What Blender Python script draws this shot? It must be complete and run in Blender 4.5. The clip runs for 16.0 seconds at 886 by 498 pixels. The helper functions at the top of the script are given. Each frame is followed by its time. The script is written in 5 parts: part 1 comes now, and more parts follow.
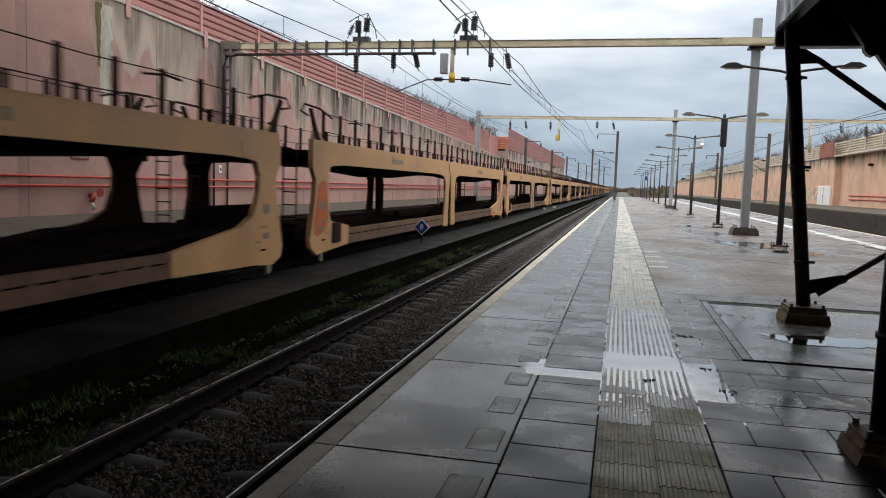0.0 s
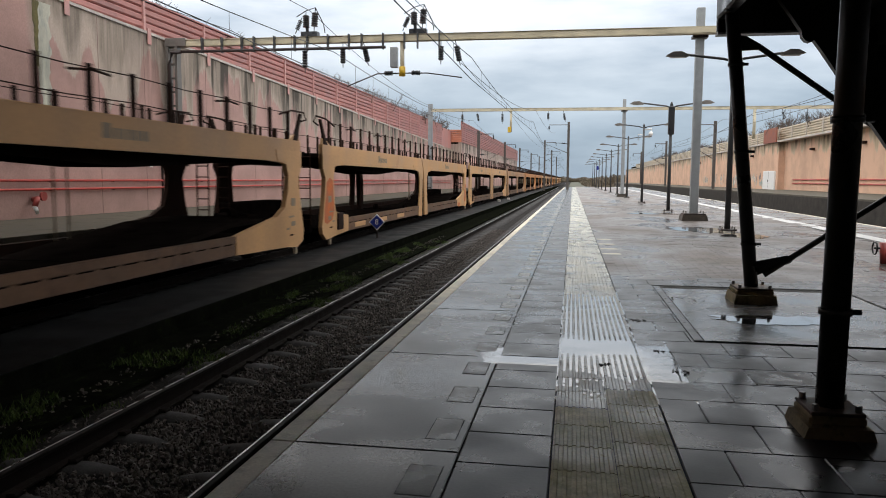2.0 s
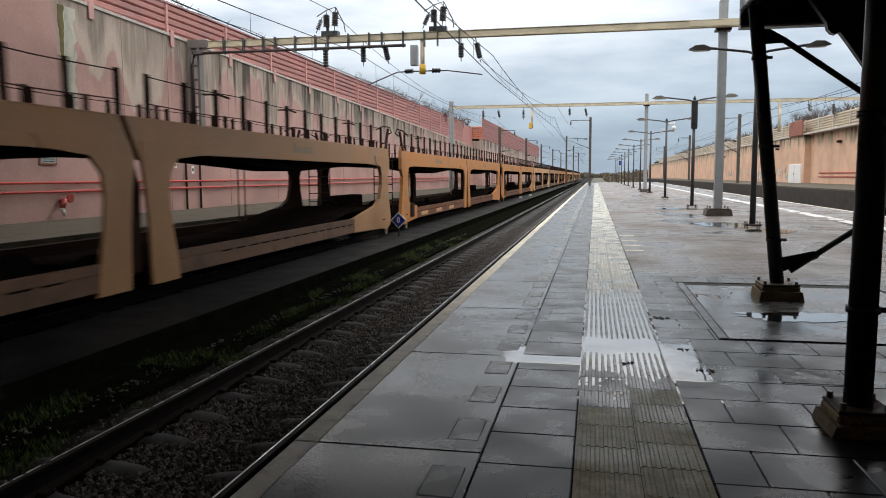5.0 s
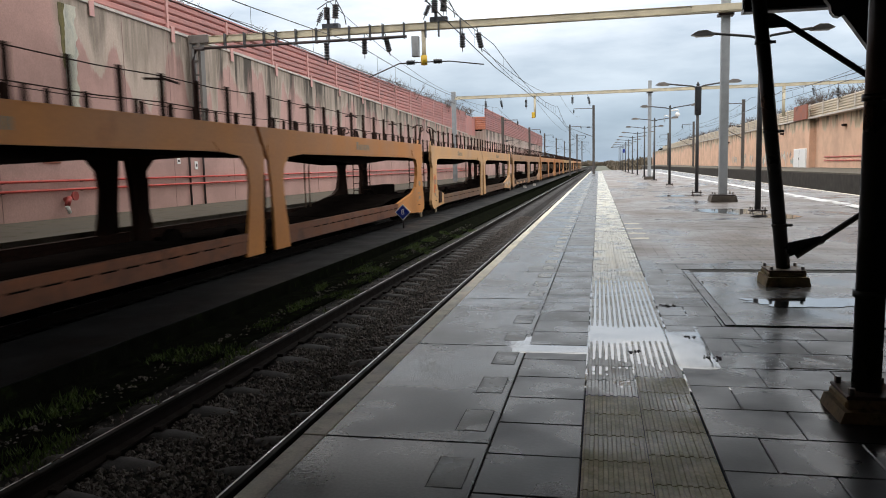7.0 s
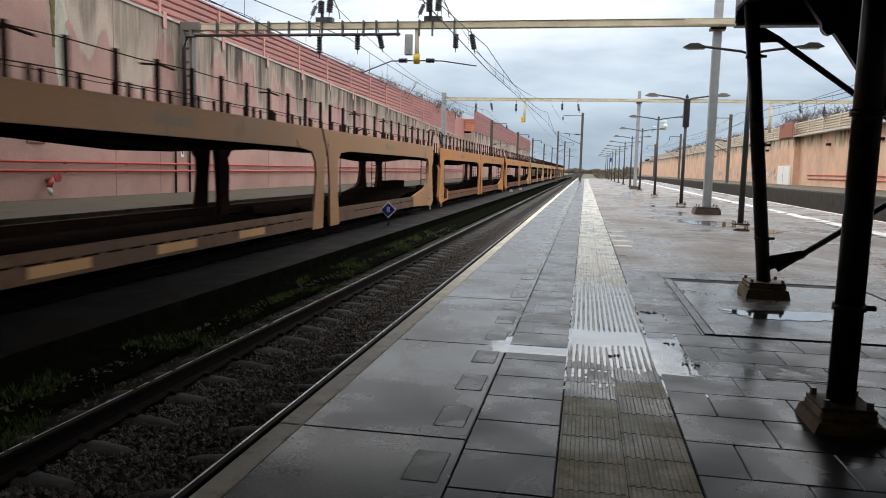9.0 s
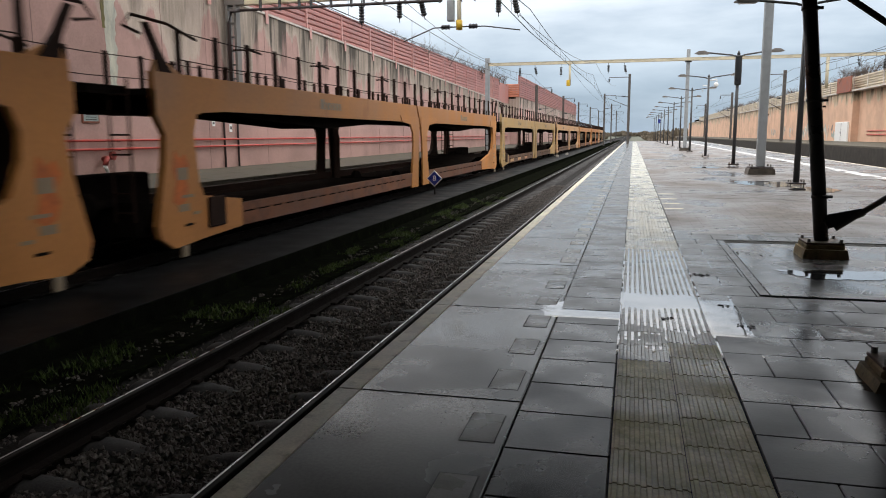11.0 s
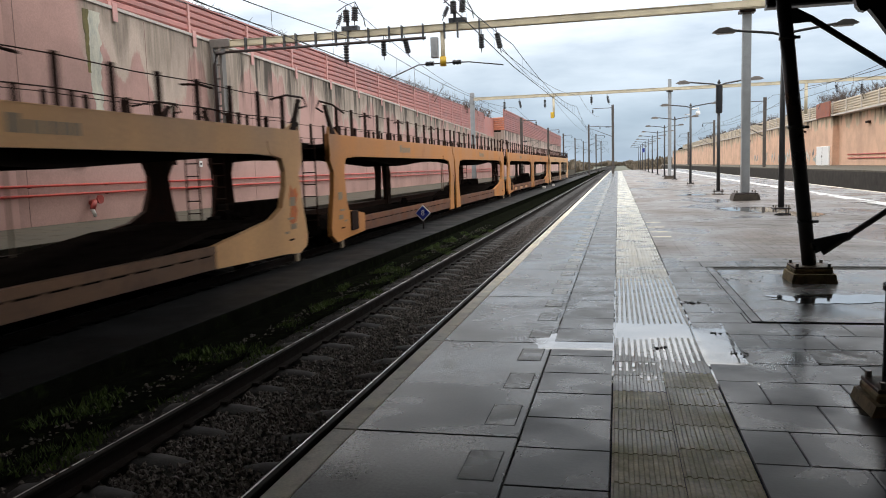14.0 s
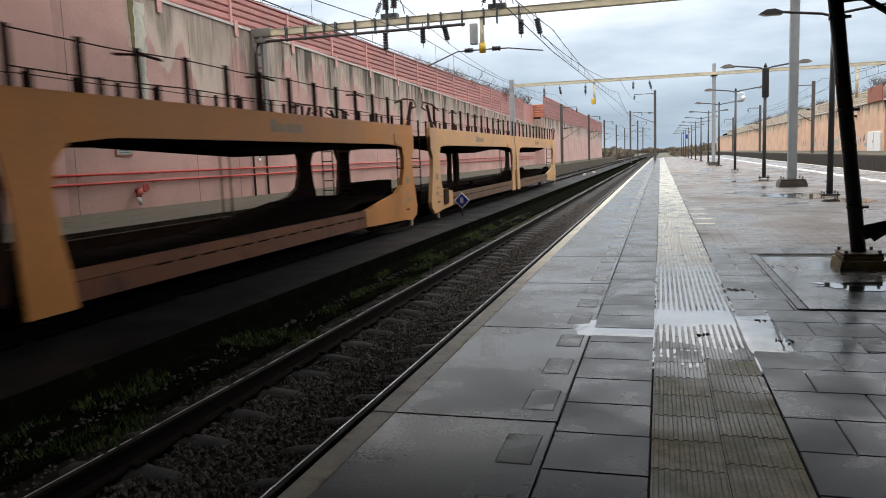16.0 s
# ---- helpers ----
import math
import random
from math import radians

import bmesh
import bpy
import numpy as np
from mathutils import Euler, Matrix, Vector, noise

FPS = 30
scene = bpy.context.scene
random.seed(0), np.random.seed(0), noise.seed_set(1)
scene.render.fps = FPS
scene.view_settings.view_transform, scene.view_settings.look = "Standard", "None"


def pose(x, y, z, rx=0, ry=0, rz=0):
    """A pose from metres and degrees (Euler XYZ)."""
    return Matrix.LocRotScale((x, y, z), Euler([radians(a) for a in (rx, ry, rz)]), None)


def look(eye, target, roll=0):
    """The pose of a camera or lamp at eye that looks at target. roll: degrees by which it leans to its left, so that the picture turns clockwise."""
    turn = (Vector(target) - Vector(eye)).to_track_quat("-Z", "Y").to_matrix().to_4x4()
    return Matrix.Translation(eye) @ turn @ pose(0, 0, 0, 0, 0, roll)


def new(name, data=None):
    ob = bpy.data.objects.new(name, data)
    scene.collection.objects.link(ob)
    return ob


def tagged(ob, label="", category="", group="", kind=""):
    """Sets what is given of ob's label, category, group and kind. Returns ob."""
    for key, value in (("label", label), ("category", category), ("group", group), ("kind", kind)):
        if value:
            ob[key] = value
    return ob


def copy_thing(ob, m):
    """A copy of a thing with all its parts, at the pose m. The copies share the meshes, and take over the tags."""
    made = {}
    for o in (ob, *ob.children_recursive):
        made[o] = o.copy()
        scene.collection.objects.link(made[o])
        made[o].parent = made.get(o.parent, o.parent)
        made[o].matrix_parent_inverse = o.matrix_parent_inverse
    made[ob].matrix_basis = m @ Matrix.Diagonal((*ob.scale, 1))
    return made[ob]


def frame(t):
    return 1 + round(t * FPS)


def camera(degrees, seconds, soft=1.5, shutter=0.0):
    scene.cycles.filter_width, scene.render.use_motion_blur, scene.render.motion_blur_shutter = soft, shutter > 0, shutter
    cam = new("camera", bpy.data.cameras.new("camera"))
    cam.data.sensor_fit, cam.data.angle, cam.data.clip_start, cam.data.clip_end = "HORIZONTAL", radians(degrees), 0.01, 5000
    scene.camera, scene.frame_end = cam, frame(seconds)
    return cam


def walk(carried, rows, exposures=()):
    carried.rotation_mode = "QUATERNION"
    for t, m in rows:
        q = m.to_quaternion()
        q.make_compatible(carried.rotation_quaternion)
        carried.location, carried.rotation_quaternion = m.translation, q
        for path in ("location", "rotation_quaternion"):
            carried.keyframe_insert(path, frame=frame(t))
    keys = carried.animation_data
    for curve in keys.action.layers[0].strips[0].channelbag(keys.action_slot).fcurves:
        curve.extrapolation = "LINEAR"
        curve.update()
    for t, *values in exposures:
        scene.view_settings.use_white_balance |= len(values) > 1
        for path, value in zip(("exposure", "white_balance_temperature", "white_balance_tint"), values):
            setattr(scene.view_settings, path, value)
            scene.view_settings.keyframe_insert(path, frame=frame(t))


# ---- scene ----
cam = camera(61.0, 16.0, soft=0.95, shutter=0.16)
PATH = [
    (0, (0.056, -3.502, 1.335), (-0.394, -1.561, 1.163), 1.9),
    (0.5, (0.059, -3.506, 1.326), (-0.359, -1.56, 1.129), 2.3),
    (1, (0.057, -3.524, 1.333), (-0.349, -1.576, 1.13), 1.3),
    (1.5, (0.075, -3.517, 1.328), (-0.281, -1.559, 1.135), 1.8),
    (2, (0.071, -3.502, 1.318), (-0.265, -1.539, 1.133), 0.4),
    (2.5, (0.072, -3.51, 1.325), (-0.29, -1.553, 1.131), -0.3),
    (3, (0.073, -3.511, 1.335), (-0.324, -1.56, 1.147), -0.7),
    (3.5, (0.075, -3.511, 1.333), (-0.34, -1.563, 1.15), -0.7),
    (4, (0.079, -3.505, 1.327), (-0.347, -1.56, 1.133), -0.9),
    (4.5, (0.075, -3.494, 1.339), (-0.335, -1.545, 1.155), -0.9),
    (4.7, (0.077, -3.496, 1.334), (-0.316, -1.544, 1.145), -0.2),
    (7, (0.078, -3.49, 1.337), (-0.328, -1.544, 1.121), -1.3),
    (7.5, (0.071, -3.491, 1.336), (-0.29, -1.54, 1.081), -0.3),
    (8, (0.077, -3.487, 1.325), (-0.265, -1.531, 1.086), -0.0),
    (8.2, (0.083, -3.489, 1.318), (-0.251, -1.531, 1.089), 0.8),
    (10.3, (0.032, -3.493, 1.286), (-0.4, -1.551, 1.082), -0.1),
    (10.5, (0.044, -3.512, 1.271), (-0.385, -1.578, 0.993), -1.5),
    (11, (0.05, -3.532, 1.299), (-0.431, -1.614, 1.0), -0.3),
    (11.5, (0.058, -3.546, 1.294), (-0.444, -1.63, 1.022), 0.4),
    (12, (0.056, -3.557, 1.307), (-0.488, -1.654, 1.019), -1.2),
    (12.5, (0.052, -3.545, 1.304), (-0.487, -1.636, 1.047), -1.2),
    (13, (0.05, -3.543, 1.3), (-0.457, -1.625, 1.048), -1.6),
    (13.5, (0.054, -3.548, 1.304), (-0.439, -1.626, 1.052), -1.3),
    (14, (0.039, -3.537, 1.314), (-0.416, -1.601, 1.103), -1.8),
    (14.5, (0.061, -3.545, 1.298), (-0.423, -1.617, 1.076), -2.1),
    (15, (0.04, -3.541, 1.305), (-0.458, -1.615, 1.093), -1.9),
    (15.5, (0.042, -3.53, 1.302), (-0.498, -1.617, 1.084), -2.2),
    (16, (0.042, -3.534, 1.293), (-0.514, -1.627, 1.054), -2.1),
]
walk(cam, [(t, look(eye, target, roll)) for t, eye, target, roll in PATH],
     exposures=((0.0, -0.16), (2.0, -0.10), (4.7, -0.08), (7.5, 0.06), (8.2, 0.04), (10.5, 0.02), (11.5, 0.18), (12.5, 0.20), (14.0, 0.16), (14.5, 0.06), (16.0, 0.10)))

# ---------------------------------------------------------------- sky and light
world = bpy.data.worlds.new("overcast_sky")
scene.world = world
world.use_nodes = True
wn, wl = world.node_tree.nodes, world.node_tree.links
wn.clear()
w_out = wn.new("ShaderNodeOutputWorld")
w_bg = wn.new("ShaderNodeBackground")
w_tc = wn.new("ShaderNodeTexCoord")
w_sep = wn.new("ShaderNodeSeparateXYZ")
wl.new(w_tc.outputs["Generated"], w_sep.inputs[0])
# brightness of the cloud cover by height over the horizon
w_ramp = wn.new("ShaderNodeValToRGB")
el = w_ramp.color_ramp.elements
el[0].position, el[0].color = 0.0, (0.36, 0.46, 0.58, 1)
el[1].position, el[1].color = 1.0, (2.7, 2.62, 2.55, 1)
for p, c in ((0.06, (0.36, 0.45, 0.56, 1)), (0.13, (0.56, 0.64, 0.73, 1)), (0.22, (1.03, 1.08, 1.14, 1)), (0.36, (1.9, 1.88, 1.86, 1))):
    e = el.new(p)
    e.color = c
wl.new(w_sep.outputs["Z"], w_ramp.inputs[0])
# cloud banks, flattened towards the horizon
w_map = wn.new("ShaderNodeMapping")
w_map.inputs["Scale"].default_value = (2.2, 2.2, 9.0)
wl.new(w_tc.outputs["Generated"], w_map.inputs[0])
w_noise = wn.new("ShaderNodeTexNoise")
w_noise.inputs["Scale"].default_value = 1.6
w_noise.inputs["Detail"].default_value = 6
w_noise.inputs["Roughness"].default_value = 0.52
wl.new(w_map.outputs[0], w_noise.inputs["Vector"])
w_cr = wn.new("ShaderNodeValToRGB")
w_cr.color_ramp.elements[0].position, w_cr.color_ramp.elements[0].color = 0.36, (0.71, 0.76, 0.81, 1)
w_cr.color_ramp.elements[1].position, w_cr.color_ramp.elements[1].color = 0.64, (1.32, 1.28, 1.24, 1)
wl.new(w_noise.outputs["Fac"], w_cr.inputs[0])
w_mul = wn.new("ShaderNodeMix")
w_mul.data_type, w_mul.blend_type = "RGBA", "MULTIPLY"
w_mul.inputs[0].default_value = 1.0
wl.new(w_ramp.outputs[0], w_mul.inputs[6])
wl.new(w_cr.outputs[0], w_mul.inputs[7])
w_sky = wn.new("ShaderNodeTexSky")
w_sky.sky_type, w_sky.sun_disc = "NISHITA", False
w_sky.sun_elevation, w_sky.sun_rotation = radians(38), radians(215)
w_mix = wn.new("ShaderNodeMix")
w_mix.data_type = "RGBA"
w_mix.inputs[0].default_value = 0.985
wl.new(w_sky.outputs[0], w_mix.inputs[6])
wl.new(w_mul.outputs[2], w_mix.inputs[7])
wl.new(w_mix.outputs[2], w_bg.inputs["Color"])
w_bg.inputs["Strength"].default_value = 1.0
wl.new(w_bg.outputs[0], w_out.inputs["Surface"])

sun = new("sun", bpy.data.lights.new("sun", "SUN"))
sun.data.energy, sun.data.angle, sun.data.color = 0.5, radians(18), (1.0, 0.95, 0.88)
sun.matrix_world = look((-20, 30, 30), (0, 0, 0))


# ---------------------------------------------------------------- materials
def surf(name, base, rough=0.6, var=0.25, scale=3.0, fine=30.0, bump=0.15, metal=0.0, spec=0.5, rand=0.0,
         coords="Position", rough_var=0.1, second=None, amount=0.5, stretch=(1, 1, 1), coat=0.0):
    """A surface with broad stains, fine grain and relief. second: a colour that shows through in patches."""
    m = bpy.data.materials.new(name)
    m.use_nodes = True
    n, l = m.node_tree.nodes, m.node_tree.links
    b = n["Principled BSDF"]
    if coords == "Position":
        co = n.new("ShaderNodeNewGeometry").outputs["Position"]
    else:
        co = n.new("ShaderNodeTexCoord").outputs["Object"]
    mp = n.new("ShaderNodeMapping")
    mp.inputs["Scale"].default_value = stretch
    l.new(co, mp.inputs[0])
    n1 = n.new("ShaderNodeTexNoise")
    n1.inputs["Scale"].default_value, n1.inputs["Detail"].default_value = scale, 5
    n2 = n.new("ShaderNodeTexNoise")
    n2.inputs["Scale"].default_value, n2.inputs["Detail"].default_value = fine, 4
    l.new(mp.outputs[0], n1.inputs["Vector"])
    l.new(co, n2.inputs["Vector"])
    add = n.new("ShaderNodeMath")
    add.operation = "MULTIPLY_ADD"
    add.inputs[1].default_value = 0.4
    l.new(n2.outputs["Fac"], add.inputs[0])
    l.new(n1.outputs["Fac"], add.inputs[2])
    rng = n.new("ShaderNodeMapRange")
    rng.inputs["From Min"].default_value, rng.inputs["From Max"].default_value = 0.45, 0.95
    rng.inputs["To Min"].default_value, rng.inputs["To Max"].default_value = 1 - var, 1 + var
    l.new(add.outputs[0], rng.inputs["Value"])
    val = rng.outputs[0]
    if rand:
        oi = n.new("ShaderNodeObjectInfo")
        r2 = n.new("ShaderNodeMapRange")
        r2.inputs["To Min"].default_value, r2.inputs["To Max"].default_value = 1 - rand, 1 + rand
        l.new(oi.outputs["Random"], r2.inputs["Value"])
        mu = n.new("ShaderNodeMath")
        mu.operation = "MULTIPLY"
        l.new(val, mu.inputs[0])
        l.new(r2.outputs[0], mu.inputs[1])
        val = mu.outputs[0]
    col = n.new("ShaderNodeMix")
    col.data_type, col.blend_type = "RGBA", "MULTIPLY"
    col.inputs[0].default_value = 1.0
    l.new(val, col.inputs[7])
    if second:
        mx = n.new("ShaderNodeMix")
        mx.data_type = "RGBA"
        mx.inputs[6].default_value, mx.inputs[7].default_value = (*base, 1), (*second, 1)
        n3 = n.new("ShaderNodeTexNoise")
        n3.inputs["Scale"].default_value, n3.inputs["Detail"].default_value = scale * 1.7, 7
        n3.inputs["Roughness"].default_value = 0.65
        l.new(mp.outputs[0], n3.inputs["Vector"])
        r3 = n.new("ShaderNodeMapRange")
        r3.inputs["From Min"].default_value, r3.inputs["From Max"].default_value = 0.72 - 0.35 * amount, 0.82 - 0.3 * amount
        l.new(n3.outputs["Fac"], r3.inputs["Value"])
        l.new(r3.outputs[0], mx.inputs[0])
        l.new(mx.outputs[2], col.inputs[6])
    else:
        col.inputs[6].default_value = (*base, 1)
    l.new(col.outputs[2], b.inputs["Base Color"])
    rr = n.new("ShaderNodeMapRange")
    rr.inputs["From Min"].default_value, rr.inputs["From Max"].default_value = 0.35, 0.65
    rr.inputs["To Min"].default_value, rr.inputs["To Max"].default_value = max(0.02, rough - rough_var), min(1, rough + rough_var)
    l.new(n1.outputs["Fac"], rr.inputs["Value"])
    l.new(rr.outputs[0], b.inputs["Roughness"])
    b.inputs["Metallic"].default_value = metal
    b.inputs["Specular IOR Level"].default_value = spec
    b.inputs["Coat Weight"].default_value = coat
    if bump:
        bp = n.new("ShaderNodeBump")
        bp.inputs["Strength"].default_value, bp.inputs["Distance"].default_value = bump, 0.01
        l.new(n2.outputs["Fac"], bp.inputs["Height"])
        l.new(bp.outputs[0], b.inputs["Normal"])
    return m


def stained_wall(name, base, pale, dark, top, reach, period=7.0):
    """Rendered wall with lime and soot that have run down from its coping."""
    m = bpy.data.materials.new(name)
    m.use_nodes = True
    n, l = m.node_tree.nodes, m.node_tree.links
    b = n["Principled BSDF"]
    b.inputs["Roughness"].default_value = 0.85
    co = n.new("ShaderNodeNewGeometry").outputs["Position"]
    sep = n.new("ShaderNodeSeparateXYZ")
    l.new(co, sep.inputs[0])

    def noise_of(sc, det, stretch, rough=0.55):
        mp = n.new("ShaderNodeMapping")
        mp.inputs["Scale"].default_value = stretch
        l.new(co, mp.inputs[0])
        t = n.new("ShaderNodeTexNoise")
        t.inputs["Scale"].default_value, t.inputs["Detail"].default_value, t.inputs["Roughness"].default_value = sc, det, rough
        l.new(mp.outputs[0], t.inputs["Vector"])
        return t.outputs["Fac"]

    def calc(op, a, bb, c=None):
        k = n.new("ShaderNodeMath")
        k.operation = op
        for i, v in enumerate((a, bb, c)):
            if v is None:
                continue
            if isinstance(v, (int, float)):
                k.inputs[i].default_value = v
            else:
                l.new(v, k.inputs[i])
        return k.outputs[0]

    def span(v, a, bb):
        r = n.new("ShaderNodeMapRange")
        r.inputs["From Min"].default_value, r.inputs["From Max"].default_value = a, bb
        l.new(v, r.inputs["Value"])
        return r.outputs[0]

    high = span(sep.outputs["Z"], top - reach, top)            # 0 low, 1 at the coping
    fingers = noise_of(1.0, 2, (0.75, 0.75, 0.13), 0.45)
    ragged = noise_of(2.4, 6, (1.0, 1.0, 0.22), 0.7)
    run = calc("MULTIPLY_ADD", fingers, 1.9, calc("MULTIPLY_ADD", ragged, 0.45, high))
    wet = span(sep.outputs["Y"], 15.3, 15.8)
    lime = calc("MULTIPLY", span(run, 1.70, 1.75), wet)
    later = calc("MULTIPLY_ADD", span(sep.outputs["Y"], 20.5, 24.0), 0.22, -0.09)
    streak = span(noise_of(4.5, 5, (1.0, 1.0, 0.07), 0.6), 0.36, 0.60)
    crown = calc("MULTIPLY", calc("MULTIPLY", span(calc("ADD", run, later), 1.80, 2.02), wet), calc("MULTIPLY_ADD", streak, 0.55, 0.45))
    soot = calc("MULTIPLY", span(noise_of(1.1, 5, (1.0, 1.0, 0.06), 0.62), 0.50, 0.56), span(calc("MULTIPLY_ADD", ragged, 0.9, high), 0.85, 1.25))
    broad = noise_of(0.5, 4, (1, 1, 1))
    fine = noise_of(22, 4, (1, 1, 1))
    c0 = n.new("ShaderNodeMix")
    c0.data_type = "RGBA"
    c0.inputs[6].default_value, c0.inputs[7].default_value = (*base, 1), (*[v * 0.78 for v in base], 1)
    l.new(span(broad, 0.4, 0.65), c0.inputs[0])
    last = c0.outputs[2]
    for fac, colr, k in ((lime, pale, 0.78), (crown, [v * 1.5 for v in dark], 0.8), (calc("MULTIPLY", soot, calc("MULTIPLY", calc("MULTIPLY_ADD", later, 3.2, 0.58), wet)), [v * 0.32 for v in dark], 0.92)):
        mx = n.new("ShaderNodeMix")
        mx.data_type = "RGBA"
        mx.inputs[7].default_value = (*colr, 1)
        l.new(calc("MULTIPLY", fac, k), mx.inputs[0])
        l.new(last, mx.inputs[6])
        last = mx.outputs[2]
    gr = n.new("ShaderNodeMix")
    gr.data_type, gr.blend_type = "RGBA", "MULTIPLY"
    gr.inputs[0].default_value = 1.0
    l.new(last, gr.inputs[6])
    g2 = n.new("ShaderNodeMapRange")
    g2.inputs["To Min"].default_value, g2.inputs["To Max"].default_value = 0.76, 1.22
    l.new(fine, g2.inputs["Value"])
    l.new(g2.outputs[0], gr.inputs[7])
    l.new(gr.outputs[2], b.inputs["Base Color"])
    bp = n.new("ShaderNodeBump")
    bp.inputs["Strength"].default_value, bp.inputs["Distance"].default_value = 0.25, 0.01
    l.new(fine, bp.inputs["Height"])
    l.new(bp.outputs[0], b.inputs["Normal"])
    return m


M = {}
M["slab"] = surf("wet_smooth_concrete", (0.054, 0.054, 0.049), 0.25, 0.38, 1.1, 60, 0.02, rough_var=0.10, rand=0.12, spec=0.30)
M["edge"] = surf("pale_edge_concrete", (0.62, 0.56, 0.43), 0.5, 0.3, 4, 60, 0.2, second=(0.40, 0.34, 0.24), amount=0.5, rand=0.08)
M["tile"] = surf("wet_grey_paving", (0.036, 0.035, 0.035), 0.31, 0.36, 2.2, 50, 0.04, rough_var=0.10, rand=0.36, spec=0.34)
M["tile_edge"] = surf("wet_grey_edge_paving", (0.11, 0.108, 0.105), 0.28, 0.22, 0.8, 40, 0.08, rough_var=0.1, spec=0.3)
M["tactile"] = surf("ribbed_paving", (0.40, 0.385, 0.32), 0.30, 0.36, 2.0, 45, 0.15, spec=0.45, rough_var=0.14, second=(0.24, 0.23, 0.17), amount=0.5, rand=0.12)
M["tactile_mossy"] = surf("ribbed_paving_with_algae", (0.64, 0.57, 0.30), 0.40, 0.36, 2.0, 45, 0.2, spec=0.3, rough_var=0.14, second=(0.43, 0.385, 0.16), amount=0.8, rand=0.14)
M["paver"] = surf("wet_brown_clinker", (0.105, 0.085, 0.073), 0.40, 0.42, 0.55, 40, 0.25, rough_var=0.24, rand=0.22, spec=0.5, second=(0.065, 0.056, 0.05), amount=0.55, stretch=(1, 0.6, 1))
M["cast_lid"] = surf("wet_rusty_cast_iron", (0.075, 0.06, 0.045), 0.32, 0.4, 6, 60, 0.25, rough_var=0.15, spec=0.22, second=(0.035, 0.03, 0.025), amount=0.6)
M["lid"] = surf("worn_steel_grey_lid", (0.20, 0.19, 0.16), 0.3, 0.3, 5, 60, 0.08, rough_var=0.1, rand=0.25, spec=0.25)
M["joint"] = surf("dark_joint_sand", (0.022, 0.022, 0.018), 0.8, 0.4, 8, 80, 0.3)
M["pad"] = surf("wet_cast_pad", (0.10, 0.098, 0.095), 0.22, 0.35, 1.6, 35, 0.10, rough_var=0.12)
M["water"] = surf("puddle_water", (0.03, 0.032, 0.034), 0.05, 0.1, 2, 10, 0.0, rough_var=0.02, spec=1.0, coat=0.5)


def water_film():
    """Thin water that breaks up into patches and lets the paving show."""
    m = surf("thin_rain_film", (0.05, 0.052, 0.053), 0.16, 0.1, 2, 10, 0.0, rough_var=0.04, spec=0.9)
    n, l = m.node_tree.nodes, m.node_tree.links
    co = n.new("ShaderNodeNewGeometry").outputs["Position"]
    t = n.new("ShaderNodeTexNoise")
    t.inputs["Scale"].default_value, t.inputs["Detail"].default_value, t.inputs["Roughness"].default_value = 3.2, 3, 0.5
    l.new(co, t.inputs["Vector"])
    r = n.new("ShaderNodeMapRange")
    r.inputs["From Min"].default_value, r.inputs["From Max"].default_value = 0.46, 0.72
    r.inputs["To Max"].default_value = 0.34
    l.new(t.outputs["Fac"], r.inputs["Value"])
    l.new(r.outputs[0], n["Principled BSDF"].inputs["Alpha"])
    return m


M["film"] = water_film()
M["lime"] = surf("lime_crust", (0.50, 0.49, 0.41), 0.85, 0.3, 3, 30, 0.4, second=(0.36, 0.38, 0.34), amount=0.5, stretch=(1, 1, 0.3))
M["moss"] = surf("mossy_stain", (0.15, 0.13, 0.05), 0.9, 0.4, 4, 30, 0.4, second=(0.07, 0.065, 0.035), amount=0.6, stretch=(1, 1, 0.3))
M["rail"] = surf("worn_dull_rail_head", (0.012, 0.010, 0.009), 0.6, 0.3, 6, 60, 0.1, spec=0.05)
M["rail_band"] = surf("polished_glint_band", (0.36, 0.35, 0.35), 0.32, 0.2, 6, 60, 0.03, metal=0.95)
M["rail_web"] = surf("rusty_rail_side", (0.011, 0.008, 0.007), 0.8, 0.3, 8, 60, 0.3, spec=0.08)
M["sleeper"] = surf("weathered_sleeper_concrete", (0.060, 0.058, 0.058), 0.75, 0.4, 6, 60, 0.4, rand=0.15, spec=0.08)
# Shade of the trench is put into the ballast, soil and path colours.
M["ballast"] = surf("shade_toned_ballast", (0.014, 0.0125, 0.0115), 0.9, 0.5, 14, 60, 1.0, second=(0.012, 0.011, 0.010), amount=0.5, spec=0.08)
M["stone"] = surf("ballast_stone", (0.085, 0.075, 0.068), 0.6, 0.8, 19, 90, 0.4, spec=0.08)
M["soil"] = surf("shade_toned_damp_soil", (0.005, 0.0055, 0.004), 0.95, 0.5, 3, 40, 0.8, second=(0.010, 0.014, 0.005), amount=0.5, spec=0.0)
M["grass"] = surf("short_weeds", (0.042, 0.062, 0.016), 0.7, 0.5, 5, 40, 0.0, spec=0.08)
M["path"] = surf("shade_toned_concrete_path", (0.010, 0.0104, 0.011), 0.6, 0.6, 1.2, 40, 0.2, spec=0.06)
M["ledge"] = surf("ledge_concrete", (0.100, 0.090, 0.072), 0.75, 0.3, 1.2, 30, 0.2, second=(0.06, 0.055, 0.035), amount=0.5, spec=0.08)
M["kerb_dark"] = surf("sooty_concrete", (0.055, 0.05, 0.045), 0.85, 0.4, 2, 30, 0.3, spec=0.08)
M["wall"] = stained_wall("pink_render_with_runs", (0.49, 0.305, 0.268), (0.53, 0.455, 0.38), (0.13, 0.11, 0.085), 6.3, 4.0)
